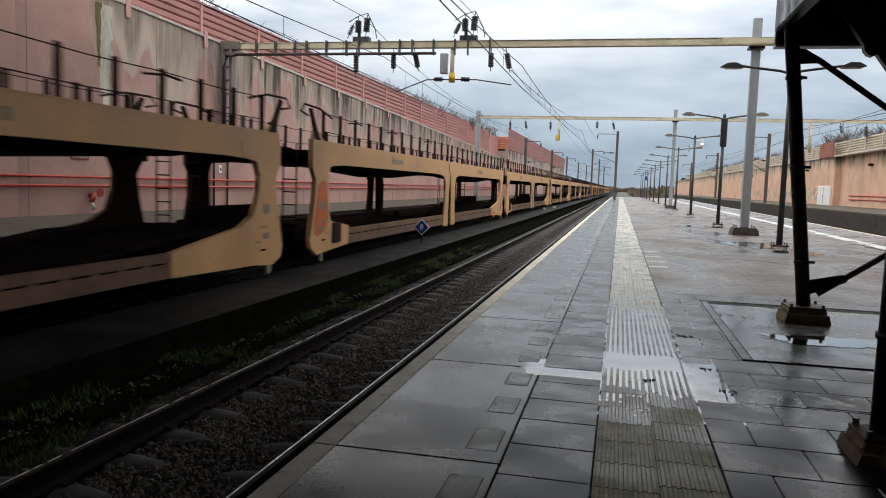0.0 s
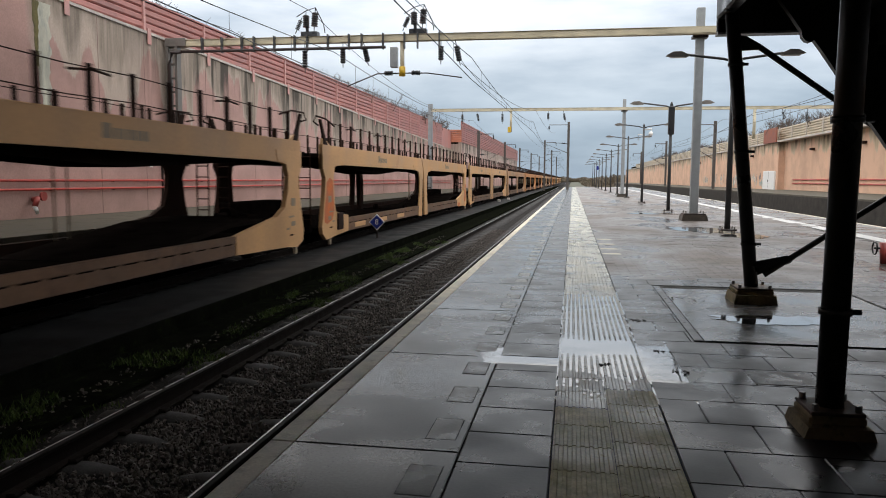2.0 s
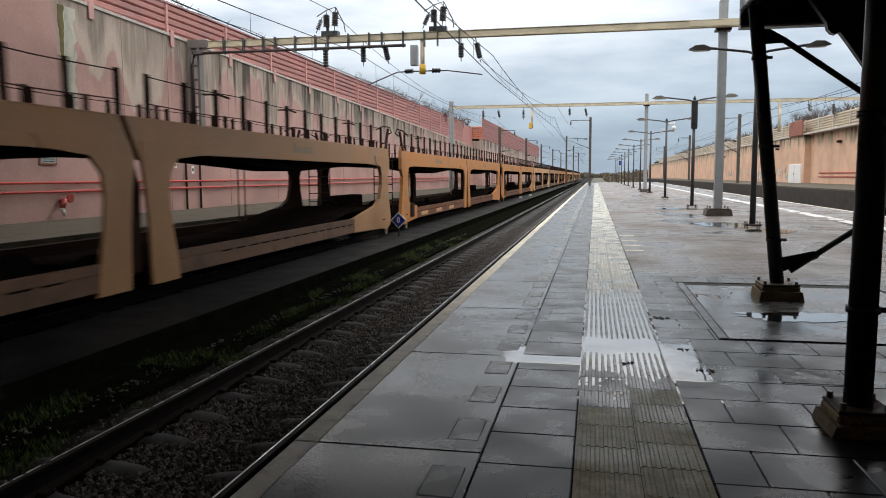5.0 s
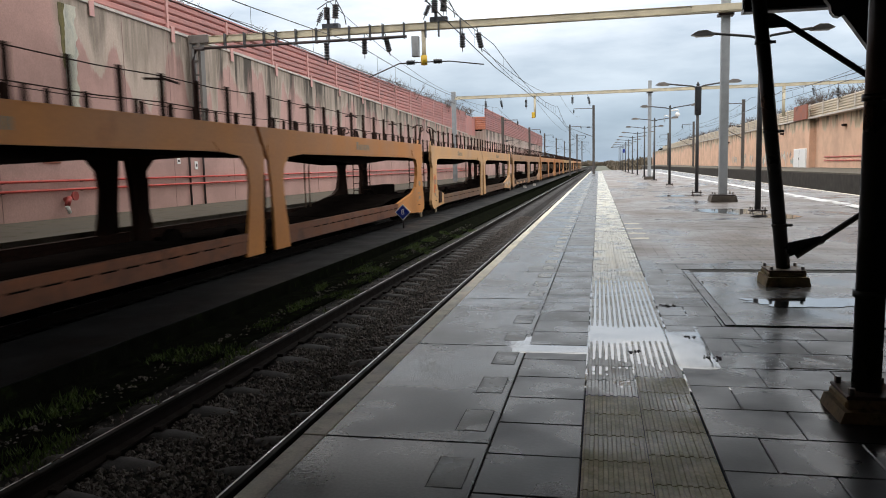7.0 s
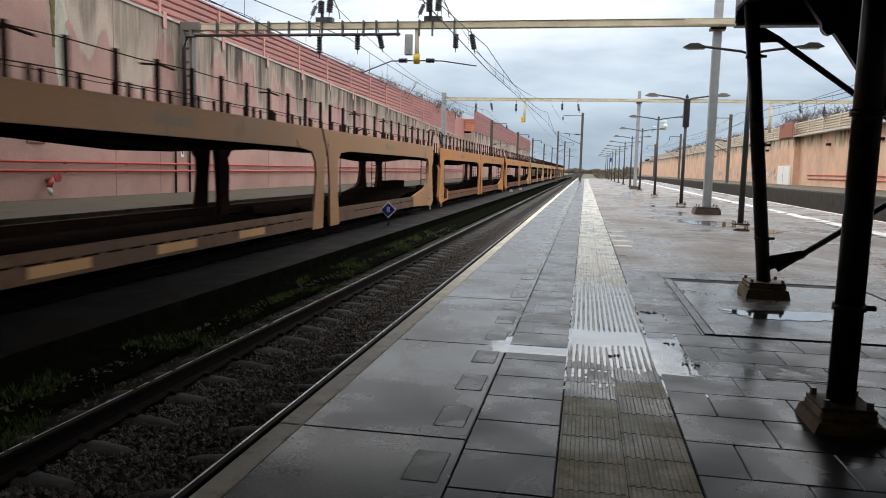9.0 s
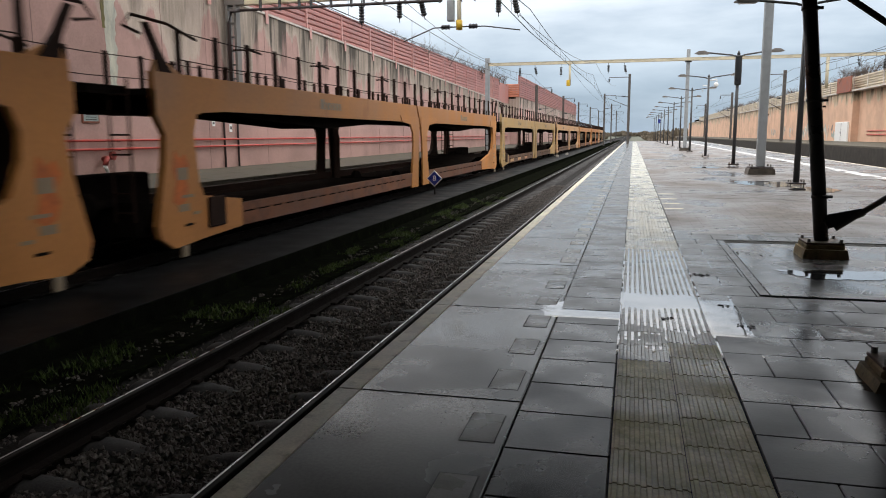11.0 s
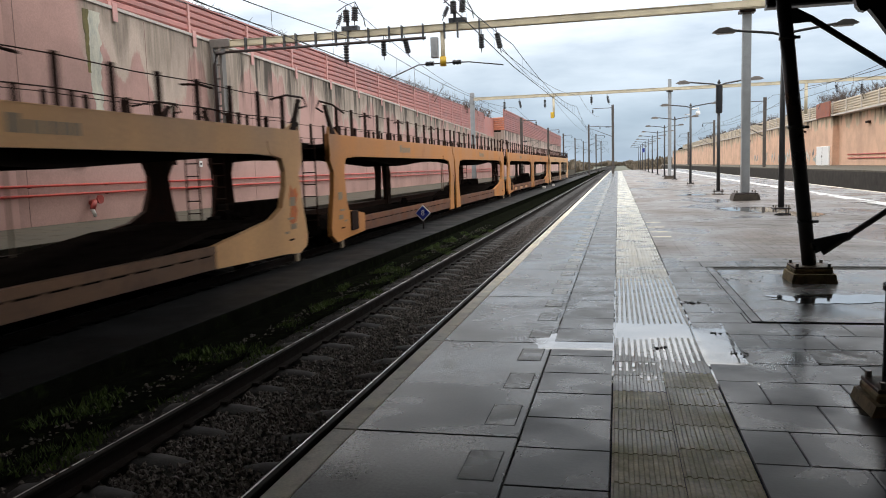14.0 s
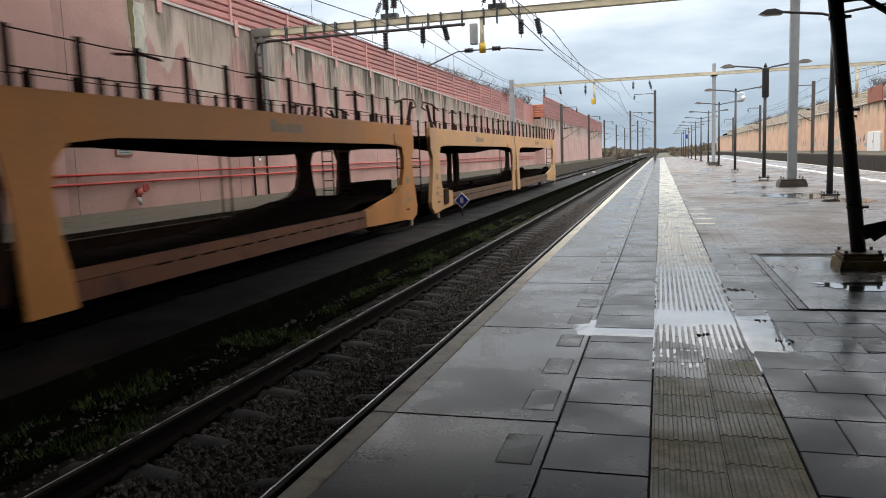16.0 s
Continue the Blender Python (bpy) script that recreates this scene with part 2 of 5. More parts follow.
M["wall_clean"] = surf("pink_render", (0.49, 0.305, 0.268), 0.85, 0.14, 0.6, 24, 0.2)
M["wall_right"] = stained_wall("apricot_render_with_runs", (0.66, 0.42, 0.29), (0.55, 0.46, 0.34), (0.22, 0.165, 0.10), 5.6, 2.6)
M["wall_far"] = stained_wall("faded_pink_render", (0.55, 0.36, 0.32), (0.55, 0.48, 0.42), (0.20, 0.15, 0.12), 6.0, 3.5)
M["wall_seam"] = surf("dirty_pink_seam", (0.26, 0.165, 0.145), 0.85, 0.3, 3, 30, 0.2)
M["coping"] = surf("pale_coping", (0.50, 0.46, 0.42), 0.8, 0.25, 2, 30, 0.2)
M["barrier"] = surf("dull_red_cladding", (0.40, 0.180, 0.160), 0.55, 0.18, 0.8, 20, 0.05, rand=0.10)
M["barrier_far"] = surf("lit_orange_red_cladding", (0.50, 0.19, 0.115), 0.55, 0.18, 0.8, 20, 0.05, rand=0.08)
M["barrier_post"] = surf("pink_painted_post", (0.56, 0.30, 0.27), 0.5, 0.15, 3, 30, 0.05)
M["barrier_beige"] = surf("beige_cladding", (0.50, 0.43, 0.33), 0.6, 0.2, 0.8, 20, 0.05, rand=0.06)
M["pipe_red"] = surf("red_pipe_paint", (0.48, 0.055, 0.04), 0.4, 0.2, 5, 40, 0.05)
M["pipe_dark"] = surf("dark_pipe", (0.035, 0.025, 0.024), 0.5, 0.2, 5, 40, 0.05)
M["galv"] = surf("galvanised_steel", (0.42, 0.44, 0.45), 0.5, 0.2, 4, 40, 0.1, metal=0.6)
M["mast_grey"] = surf("weathered_galvanised_mast", (0.30, 0.32, 0.33), 0.6, 0.2, 3, 40, 0.1, metal=0.3)
M["mast_dark"] = surf("rust_brown_mast", (0.105, 0.092, 0.082), 0.7, 0.25, 3, 40, 0.1)
M["cream"] = surf("cream_gantry_paint", (0.56, 0.50, 0.36), 0.5, 0.2, 2, 40, 0.1, second=(0.30, 0.25, 0.17), amount=0.25)
M["yellow"] = surf("yellow_paint", (0.62, 0.40, 0.03), 0.45, 0.15, 6, 40, 0.05, coords="Object")
M["wire"] = surf("dark_copper_wire", (0.03, 0.032, 0.034), 0.5, 0.1, 3, 20, 0.0, metal=0.3)
M["insul"] = surf("dark_insulator", (0.022, 0.024, 0.027), 0.35, 0.2, 6, 40, 0.0)
M["black"] = surf("black_steel_paint", (0.018, 0.019, 0.021), 0.35, 0.3, 4, 50, 0.08, second=(0.035, 0.032, 0.030), amount=0.3)
M["lamp_pole"] = surf("dark_green_grey_pole", (0.05, 0.052, 0.055), 0.5, 0.2, 4, 40, 0.05)
M["lamp_head"] = surf("grey_lamp_head", (0.17, 0.155, 0.14), 0.45, 0.15, 6, 40, 0.05)
M["block"] = surf("mossy_concrete_block", (0.28, 0.22, 0.12), 0.8, 0.4, 6, 40, 0.4, second=(0.085, 0.085, 0.03), amount=0.5)
M["plinth"] = surf("sooty_wet_plinth", (0.075, 0.062, 0.048), 0.6, 0.4, 6, 40, 0.4, second=(0.035, 0.03, 0.025), amount=0.5)
M["rustplate"] = surf("rusty_foot_plate", (0.13, 0.085, 0.055), 0.6, 0.4, 8, 50, 0.2, second=(0.05, 0.04, 0.03), amount=0.5)
M["bolt"] = surf("bolt_steel", (0.30, 0.29, 0.27), 0.4, 0.2, 20, 60, 0.1, metal=0.8)
M["white"] = surf("white_line_paint", (0.52, 0.52, 0.51), 0.45, 0.2, 2, 40, 0.1, second=(0.35, 0.35, 0.34), amount=0.25)
M["white_plain"] = surf("white_enamel", (0.78, 0.78, 0.76), 0.4, 0.08, 3, 30, 0.0)
M["blue"] = surf("blue_sign_enamel", (0.012, 0.03, 0.24), 0.35, 0.08, 5, 30, 0.0)
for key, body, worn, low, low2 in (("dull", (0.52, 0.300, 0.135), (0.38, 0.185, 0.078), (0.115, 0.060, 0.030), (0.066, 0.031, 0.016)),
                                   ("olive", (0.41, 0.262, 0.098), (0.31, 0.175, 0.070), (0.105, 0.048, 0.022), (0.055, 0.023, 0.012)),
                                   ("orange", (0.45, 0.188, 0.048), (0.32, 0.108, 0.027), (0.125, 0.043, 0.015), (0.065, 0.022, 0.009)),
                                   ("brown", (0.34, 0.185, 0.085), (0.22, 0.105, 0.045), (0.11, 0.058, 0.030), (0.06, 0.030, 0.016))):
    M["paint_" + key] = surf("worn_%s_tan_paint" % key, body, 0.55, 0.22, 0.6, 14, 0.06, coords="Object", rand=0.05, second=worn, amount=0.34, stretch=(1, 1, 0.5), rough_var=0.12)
    # low_*: rusting copy of each paint, darkened for shade on the sills.
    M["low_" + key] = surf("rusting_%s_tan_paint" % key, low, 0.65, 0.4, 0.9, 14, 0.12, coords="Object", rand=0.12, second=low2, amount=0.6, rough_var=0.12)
# Rusty steel; on the wagons' far side its darkness stands for shade.
M["rust"] = surf("rusty_and_shaded_steel", (0.028, 0.015, 0.011), 0.8, 0.4, 2, 30, 0.3, coords="Object", rand=0.2, spec=0.08)
M["near_black"] = surf("near_black_steel", (0.010, 0.008, 0.007), 0.9, 0.4, 2, 30, 0.3, coords="Object", spec=0.0)
M["plate_grey"] = surf("grey_stencil", (0.25, 0.195, 0.13), 0.6, 0.2, 4, 30, 0.0, coords="Object")
M["orange"] = surf("faded_orange_spray", (0.50, 0.125, 0.025), 0.6, 0.35, 3, 20, 0.0, coords="Object")
M["twig"] = surf("bare_twigs", (0.10, 0.075, 0.058), 0.9, 0.3, 3, 20, 0.0)
M["shrub"] = surf("winter_shrub", (0.15, 0.12, 0.085), 0.9, 0.5, 2, 20, 0.0, second=(0.05, 0.055, 0.025), amount=0.4)
M["roof"] = surf("dark_canopy_sheet", (0.03, 0.032, 0.036), 0.5, 0.25, 2, 30, 0.1)
M["ground"] = surf("distant_ground", (0.07, 0.075, 0.05), 0.95, 0.4, 0.05, 1.0, 0.0)
M["graffiti"] = surf("faded_teal_spray", (0.28, 0.33, 0.31), 0.7, 0.4, 2.0, 12, 0.0)
M["spray_dark"] = surf("dark_grey_spray", (0.12, 0.13, 0.13), 0.7, 0.4, 2.0, 12, 0.0)
M["spray_pale"] = surf("pale_spray", (0.55, 0.55, 0.50), 0.7, 0.3, 2.0, 12, 0.0)
M["rustbox"] = surf("rust_red_panel", (0.27, 0.09, 0.055), 0.7, 0.3, 2, 20, 0.1)
M["debris"] = surf("wet_leaf_litter", (0.02, 0.018, 0.012), 0.6, 0.4, 20, 60, 0.4)
M["brass"] = surf("hydrant_red", (0.32, 0.05, 0.04), 0.45, 0.2, 8, 40, 0.05)


# ---------------------------------------------------------------- mesh helpers
def box(bm, x0, x1, y0, y1, z0, z1, bevel=0.0):
    vs = [bm.verts.new((x, y, z)) for x in (x0, x1) for y in (y0, y1) for z in (z0, z1)]
    fs = [bm.faces.new([vs[i] for i in q]) for q in ((0, 1, 3, 2), (4, 6, 7, 5), (0, 4, 5, 1), (2, 3, 7, 6), (0, 2, 6, 4), (1, 5, 7, 3))]
    if bevel:
        bmesh.ops.bevel(bm, geom=list({e for f in fs for e in f.edges}), offset=bevel, segments=1, affect="EDGES", profile=0.5)
    return bm


def cyl(bm, p0, p1, r0, r1=None, seg=10):
    r1 = r0 if r1 is None else r1
    a, b = Vector(p0), Vector(p1)
    d = (b - a).normalized()
    u = d.orthogonal().normalized()
    v = d.cross(u)
    rings = []
    for c, r in ((a, r0), (b, r1)):
        rings.append([bm.verts.new(c + r * (math.cos(k * math.tau / seg) * u + math.sin(k * math.tau / seg) * v)) for k in range(seg)])
    for k in range(seg):
        f = bm.faces.new((rings[0][k], rings[0][(k + 1) % seg], rings[1][(k + 1) % seg], rings[1][k]))
        f.smooth = seg > 6
    bm.faces.new(rings[0][::-1])
    bm.faces.new(rings[1])
    return bm


def tube(bm, pts, r, seg=6):
    """A round bar through pts, in one piece."""
    pts = [Vector(p) for p in pts]
    rings = []
    for i, p in enumerate(pts):
        d = (pts[min(i + 1, len(pts) - 1)] - pts[max(i - 1, 0)]).normalized()
        ref = Vector((0, 0, 1)) if abs(d.z) < 0.9 else Vector((1, 0, 0))
        u = d.cross(ref).normalized()
        v = d.cross(u)
        rings.append([bm.verts.new(p + r * (math.cos(k * math.tau / seg) * u + math.sin(k * math.tau / seg) * v)) for k in range(seg)])
    for a, b in zip(rings, rings[1:]):
        for k in range(seg):
            f = bm.faces.new((a[k], a[(k + 1) % seg], b[(k + 1) % seg], b[k]))
            f.smooth = True
    bm.faces.new(rings[0][::-1])
    bm.faces.new(rings[-1])
    return bm


def prism(bm, pts, axis, a, b):
    """A plate with the outline pts, from a to b along an axis: x takes (y, z), y takes (x, z), z takes (x, y)."""
    def at(p, q):
        return {"x": (q, p[0], p[1]), "y": (p[0], q, p[1]), "z": (p[0], p[1], q)}[axis]
    lo = [bm.verts.new(at(p, a)) for p in pts]
    hi = [bm.verts.new(at(p, b)) for p in pts]
    k = len(pts)
    bm.faces.new(lo[::-1])
    bm.faces.new(hi)
    for i in range(k):
        bm.faces.new((lo[i], lo[(i + 1) % k], hi[(i + 1) % k], hi[i]))
    return bm


def mesh_of(name, bm, material):
    bmesh.ops.recalc_face_normals(bm, faces=bm.faces)
    me = bpy.data.meshes.new(name)
    bm.to_mesh(me)
    bm.free()
    me.materials.append(M[material])
    return me


def part(name, bm, material, parent, label=""):
    ob = new(name, mesh_of(name, bm, material))
    ob.parent = parent
    return tagged(ob, label) if label else ob


def piece(name, me, parent, m):
    ob = new(name, me)
    ob.parent = parent
    ob.matrix_basis = m
    return ob


def thing(name, label, category, group="", m=None):
    ob = new(name)
    ob.empty_display_size = 0.2
    if m is not None:
        ob.matrix_basis = m
    return tagged(ob, label, category, group)


def single(name, bm, material, label, category="", group="", kind=""):
    return tagged(new(name, mesh_of(name, bm, material)), label, category, group, kind)


B = bmesh.new
RAIL = -0.72          # top of the rails
NEAR, FAR = -3.035, -8.75   # centre lines of the two tracks on the wall side
WALL = -14.79
DECK = 15.8           # front edge of the unseen deck that blocks sky light overhead


# ---------------------------------------------------------------- ground and tracks
single("ground", prism(B(), [(-2500, -400), (2500, -400), (2500, 4500), (-2500, 4500)], "z", -1.6, -1.35), "ground", "dull winter ground reaching the horizon", kind="structure")
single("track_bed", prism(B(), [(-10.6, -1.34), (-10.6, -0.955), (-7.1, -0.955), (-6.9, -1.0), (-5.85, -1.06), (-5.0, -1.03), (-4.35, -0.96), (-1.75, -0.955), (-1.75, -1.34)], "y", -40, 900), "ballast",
       "wet ballast under two tracks, darkened for shade", kind="structure")
single("right_track_bed", prism(B(), [(7.2, -1.34), (7.2, -0.955), (14.5, -0.955), (14.5, -1.34)], "y", -40, 900), "ballast", "dark ballast of the track beyond the platform", kind="structure")


def rail_line(x, y0, y1):
    t = thing("rail", "worn steel running rail with rusty sides on concrete sleepers", "rail", "rails")
    part("head", box(B(), x - 0.036, x + 0.036, y0, y1, RAIL - 0.03, RAIL, 0.006), "rail", t, "dull worn rail head")
    # Bright strip sized and placed to draw the glint on the rail head.
    part("running_band", box(B(), x - 0.020, x - 0.006, y0, y1, RAIL - 0.010, RAIL + 0.0012), "rail_band", t, "polished running band, a narrow strip for the rail's glint")
    half = [(0.030, -0.031), (0.030, -0.045), (0.010, -0.055), (0.010, -0.145), (0.075, -0.160), (0.075, -0.172)]
    prof = [(x + a, RAIL + c) for a, c in half] + [(x - a, RAIL + c) for a, c in half[::-1]]
    part("web", prism(B(), prof, "y", y0, y1), "rail_web", t, "rusty brown rail web and foot")


for cx in (NEAR, FAR, 11.4):
    for s in (-0.745, 0.745):
        rail_line(cx + s, -30, 700)

# concrete sleepers, showing through the ballast at their ends
sleeper_bm = B()
ARC = [(-0.125, -0.17), (-0.115, -0.05), (-0.085, -0.012), (-0.03, 0.004), (0.03, 0.004), (0.085, -0.012), (0.115, -0.05), (0.125, -0.17)]
for e in (-1, 1):
    rings = []
    for d, drop, wide in ((0.20, -0.06, 0.6), (0.36, -0.025, 0.85), (0.52, -0.012, 1.0), (1.02, 0.0, 1.0), (1.24, -0.03, 0.95), (1.30, -0.07, 0.85)):
        rings.append([sleeper_bm.verts.new((e * d, a * wide, c + drop)) for a, c in ARC])
    for ra, rb in zip(rings, rings[1:]):
        for q in range(len(ARC) - 1):
            sleeper_bm.faces.new((ra[q], ra[q + 1], rb[q + 1], rb[q])).smooth = True
    sleeper_bm.faces.new(rings[0])
    sleeper_bm.faces.new(rings[-1][::-1])
prism(sleeper_bm, [(-0.25, -0.19), (-0.25, -0.10), (0.25, -0.10), (0.25, -0.19)], "y", -0.07, 0.07)
sleeper_me = mesh_of("sleeper", sleeper_bm, "sleeper")
clip_me = mesh_of("rail_clip", box(B(), -0.04, 0.04, -0.05, 0.05, 0.0, 0.035, 0.01), "rail_web")
far_sleepers = B()
for cx, near_end, y1 in ((NEAR, 110, 180), (FAR, 44, 150), (11.4, -10, 130)):
    y = 2.87 - 0.645 * 11
    while y < y1:
        if y < near_end:
            o = new("sleeper", sleeper_me)
            o.matrix_basis = pose(cx, y, RAIL - 0.162)
            tagged(o, "weathered concrete sleeper half buried in dark ballast", "sleeper", "sleepers")
            if cx == NEAR and y < 16:
                for s in (-0.745, 0.745):
                    for d in (-0.11, 0.11):
                        piece("rail_clip", clip_me, o, pose(s + d, 0, 0))
        else:
            box(far_sleepers, cx - 1.27, cx + 1.27, y - 0.125, y + 0.125, RAIL - 0.3, RAIL - 0.172)
        y += 0.645
single("sleepers", far_sleepers, "sleeper", "row of concrete sleepers further along the tracks", "sleepers", kind="stuff")


def stones(name, x0, x1, y0, y1, z, count, r, seed, label):
    """Loose broken stones strewn over a strip of the bed."""
    rnd = random.Random(seed)
    verts, faces = [], []
    shape = [(1, 0, 0), (-0.9, 0.1, 0), (0, 1, 0.1), (0.1, -0.9, 0), (0, 0, 0.8), (0.1, 0, -0.7)]
    tri = [(0, 2, 4), (2, 1, 4), (1, 3, 4), (3, 0, 4), (2, 0, 5), (1, 2, 5), (3, 1, 5), (0, 3, 5)]
    for _ in range(count):
        u = rnd.random() ** 1.7
        cx, cy, s = rnd.uniform(x0, x1), y0 + (y1 - y0) * u, r * rnd.uniform(0.55, 1.35)
        q = Euler((rnd.uniform(0, 6.3), rnd.uniform(0, 6.3), rnd.uniform(0, 6.3))).to_matrix()
        i = len(verts)
        zz = z + rnd.uniform(-0.015, 0.022)
        for p in shape:
            w = q @ Vector([c * rnd.uniform(0.7, 1.2) for c in p])
            verts.append((cx + w.x * s, cy + w.y * s, zz + w.z * s))
        faces += [tuple(i + k for k in f) for f in tri]
    me = bpy.data.meshes.new(name)
    me.from_pydata(verts, [], faces)
    me.materials.append(M["stone"])
    return tagged(new(name, me), label, "ballast", kind="stuff")


stones("ballast_stones", -3.70, -1.80, -2.0, 30, RAIL - 0.222, 30000, 0.028, 3, "loose dark broken ballast between the rails")
stones("ballast_stones", -5.1, -3.80, -2.0, 26, RAIL - 0.25, 5000, 0.024, 5, "loose dark ballast shoulder beside the rail")


def weeds(x0, x1, y0, y1, z, count, seed, label):
    rnd = random.Random(seed)
    verts, faces = [], []
    for _ in range(count):
        y = y0 + (y1 - y0) * rnd.random() ** 1.4
        x = rnd.uniform(x0, x1)
        if noise.noise(Vector((x * 1.6, y * 0.9, 2.0))) < 0.05 + 0.25 * rnd.random():
            continue
        for _ in range(5):
            a, h = rnd.uniform(0, 6.3), rnd.uniform(0.02, 0.085)
            dx, dy = math.cos(a), math.sin(a)
            px, py = x + rnd.uniform(-0.05, 0.05), y + rnd.uniform(-0.05, 0.05)
            i = len(verts)
            verts += [(px - dy * 0.008, py + dx * 0.008, z), (px + dy * 0.008, py - dx * 0.008, z), (px + dx * h * 0.7, py + dy * h * 0.7, z + h)]
            faces.append((i, i + 1, i + 2))
    me = bpy.data.meshes.new("weeds")
    me.from_pydata(verts, [], faces)
    me.materials.append(M["grass"])
    tagged(new("weeds", me), label, "grass", kind="stuff")


single("verge", prism(B(), [(-5.84, -1.02), (-5.84, -1.0), (-5.0, -0.965), (-4.5, -0.915), (-4.5, -0.955), (-5.0, -0.98)], "y", -30, 300), "soil", "strip of damp mossy soil between the tracks, darkened for shade", kind="structure")
weeds(-5.35, -4.15, -1.5, 24, -0.945, 6500, 11, "low green weeds and moss between the tracks")

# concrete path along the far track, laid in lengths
# The path's near-black colour carries the shade beside the train.
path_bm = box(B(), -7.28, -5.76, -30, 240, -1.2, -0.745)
pth = single("track_path", path_bm, "path", "grey concrete path beside the far track, darkened for shade", kind="structure")
# Dark strip in soil colour, put where deep shade lies below the path.
part("path_side", box(B(), -5.758, -5.735, -30, 240, -1.2, -0.755), "soil", pth, "dark strip for the shade on the path's side")

# ---------------------------------------------------------------- platform
EDGE = -1.405


def right_edge(y):
    return 8.75 + 0.02 * y


P_END = 150.0
plat = single("platform", prism(B(), [(EDGE + 0.03, -30), (right_edge(-30), -30), (right_edge(P_END), P_END), (EDGE + 0.03, P_END)], "z", -1.3, -0.010), "joint", "island platform body of concrete", kind="structure")
single("platform_face", box(B(), EDGE + 0.06, EDGE + 0.2, -30, P_END, -1.3, -0.10), "kerb_dark", "sooty concrete platform face under the edge", kind="structure")
sun_rnd = random.Random(21)


def tiny():
    return pose(0, 0, sun_rnd.uniform(-0.0006, 0.0004), sun_rnd.uniform(-0.05, 0.05), sun_rnd.uniform(-0.06, 0.06), 0)


def slab_piece(w, d, h=0.045, name="slab", mat="slab", bev=0.005):
    return mesh_of(name, box(B(), 0, w, 0, d, -h, 0, bev), mat)


# edge stones, large edge slabs with inset service lids, one tile course, ribbed guide strip
edge_me = slab_piece(0.121, 1.988, 0.12, "edge_stone", "edge", 0.003)
slab_me = slab_piece(0.834, 1.992, 0.05, "edge_slab", "slab", 0.005)
lid_me = mesh_of("lid", box(B(), -0.075, 0.075, -0.163, 0.163, -0.02, 0.0012, 0.0005), "lid")
lidf_me = mesh_of("lid_frame", box(B(), -0.080, 0.080, -0.169, 0.169, -0.02, 0.0007), "joint")
course_me = slab_piece(0.432, 0.430, 0.05, "tile", "tile", 0.004)
RIB = 0.327
rib_bm = B()
box(rib_bm, 0.002, 0.298, 0.004, RIB - 0.004, -0.05, -0.001)
for k in range(7):
    x = 0.0225 + k * 0.0425
    prism(rib_bm, [(x - 0.0125, -0.001), (x - 0.0080, 0.0042), (x + 0.0080, 0.0042), (x + 0.0125, -0.001)], "y", 0.006, RIB - 0.006)
rib_mossy_me = mesh_of("ribbed_tile", rib_bm.copy(), "tactile_mossy")
rib_me = mesh_of("ribbed_tile", rib_bm, "tactile")

y = -6.0
while y < 140:
    near = y < 56
    piece("edge_stone", edge_me, plat, pose(EDGE, y + 0.006, 0.0) @ tiny())
    piece("edge_slab", slab_me, plat, pose(-1.281, y + 0.004, 0.0) @ tiny())
    if near:
        for q in (0.33, 0.985, 1.64):
            piece("lid_frame", lidf_me, plat, pose(-0.563, y + q, 0.0))
            piece("lid", lid_me, plat, pose(-0.563, y + q, 0.0))
    y += 2.0
y = -0.118 - 0.4375 * 14
k = 0
rest = B()
while y < 140:
    if y < 62:
        piece("tile", course_me, plat, pose(-0.437, y + 0.0035, 0) @ tiny())
    else:
        box(rest, -0.437, -0.005, y, y + 0.43, -0.05, 0)
    y += 0.4375
tagged(part("tile_course", rest, "tile", plat, "far grey tiles"), kind="stuff")
rest = B()
y = -0.14 - RIB * 18
while y < 140:
    if y < 38:
        for s in (0, 1):
            piece("ribbed_tile", rib_mossy_me if y + sun_rnd.uniform(-0.5, 0.5) < 1.0 else rib_me, plat, pose(0.3 * s, y + (0.1 if s else 0.0), 0) @ tiny())
    else:
        box(rest, 0.0, 0.6, y + 0.004, y + RIB - 0.004, -0.05, -0.004)
        for q in range(14):
            box(rest, 0.012 + q * 0.0425, 0.032 + q * 0.0425, y + 0.006, y + RIB - 0.006, -0.004, 0.004)
    y += RIB
tagged(part("ribbed_course", rest, "tactile", plat, "far ribbed guide tiles"), kind="stuff")

# paving right of the guide strip: offset grey tiles near, brown clinkers beyond
PADX0, PADX1, PADY0, PADY1 = 1.09, 3.3, 2.90, 6.0
ROW = 0.43
full_me = slab_piece(0.443, ROW - 0.007, 0.05, "tile", "tile", 0.005)
y, row = -0.17 - ROW * 14, 0
rest = B()
while y < 6.85:
    x, first = 0.607, True
    while x < 4.6:
        w = 0.45
        if first:
            w = 0.228 if row % 2 == 0 else 0.453
        in_pad = x + w > PADX0 + 0.02 and PADY0 - 0.02 < y + 0.2 < PADY1 + 0.1
        if in_pad and x < PADX0:
            w = PADX0 - x
            if w > 0.012:
                box(rest, x + 0.004, x + w - 0.004, y + 0.004, y + ROW - 0.004, -0.05, 0.0, 0.003)
        elif not in_pad or x > PADX1:
            if first:
                box(rest, x + 0.003, x + w - 0.003, y + 0.0035, y + ROW - 0.0035, -0.05, 0.0, 0.003)
            else:
                piece("tile", full_me, plat, pose(x + 0.0035, y + 0.0035, 0) @ tiny())
        first = False
        x += w
    y += ROW
    row += 1
tagged(part("cut_tile", rest, "tile", plat, "narrow grey tiles cut to the pad"), kind="stuff")
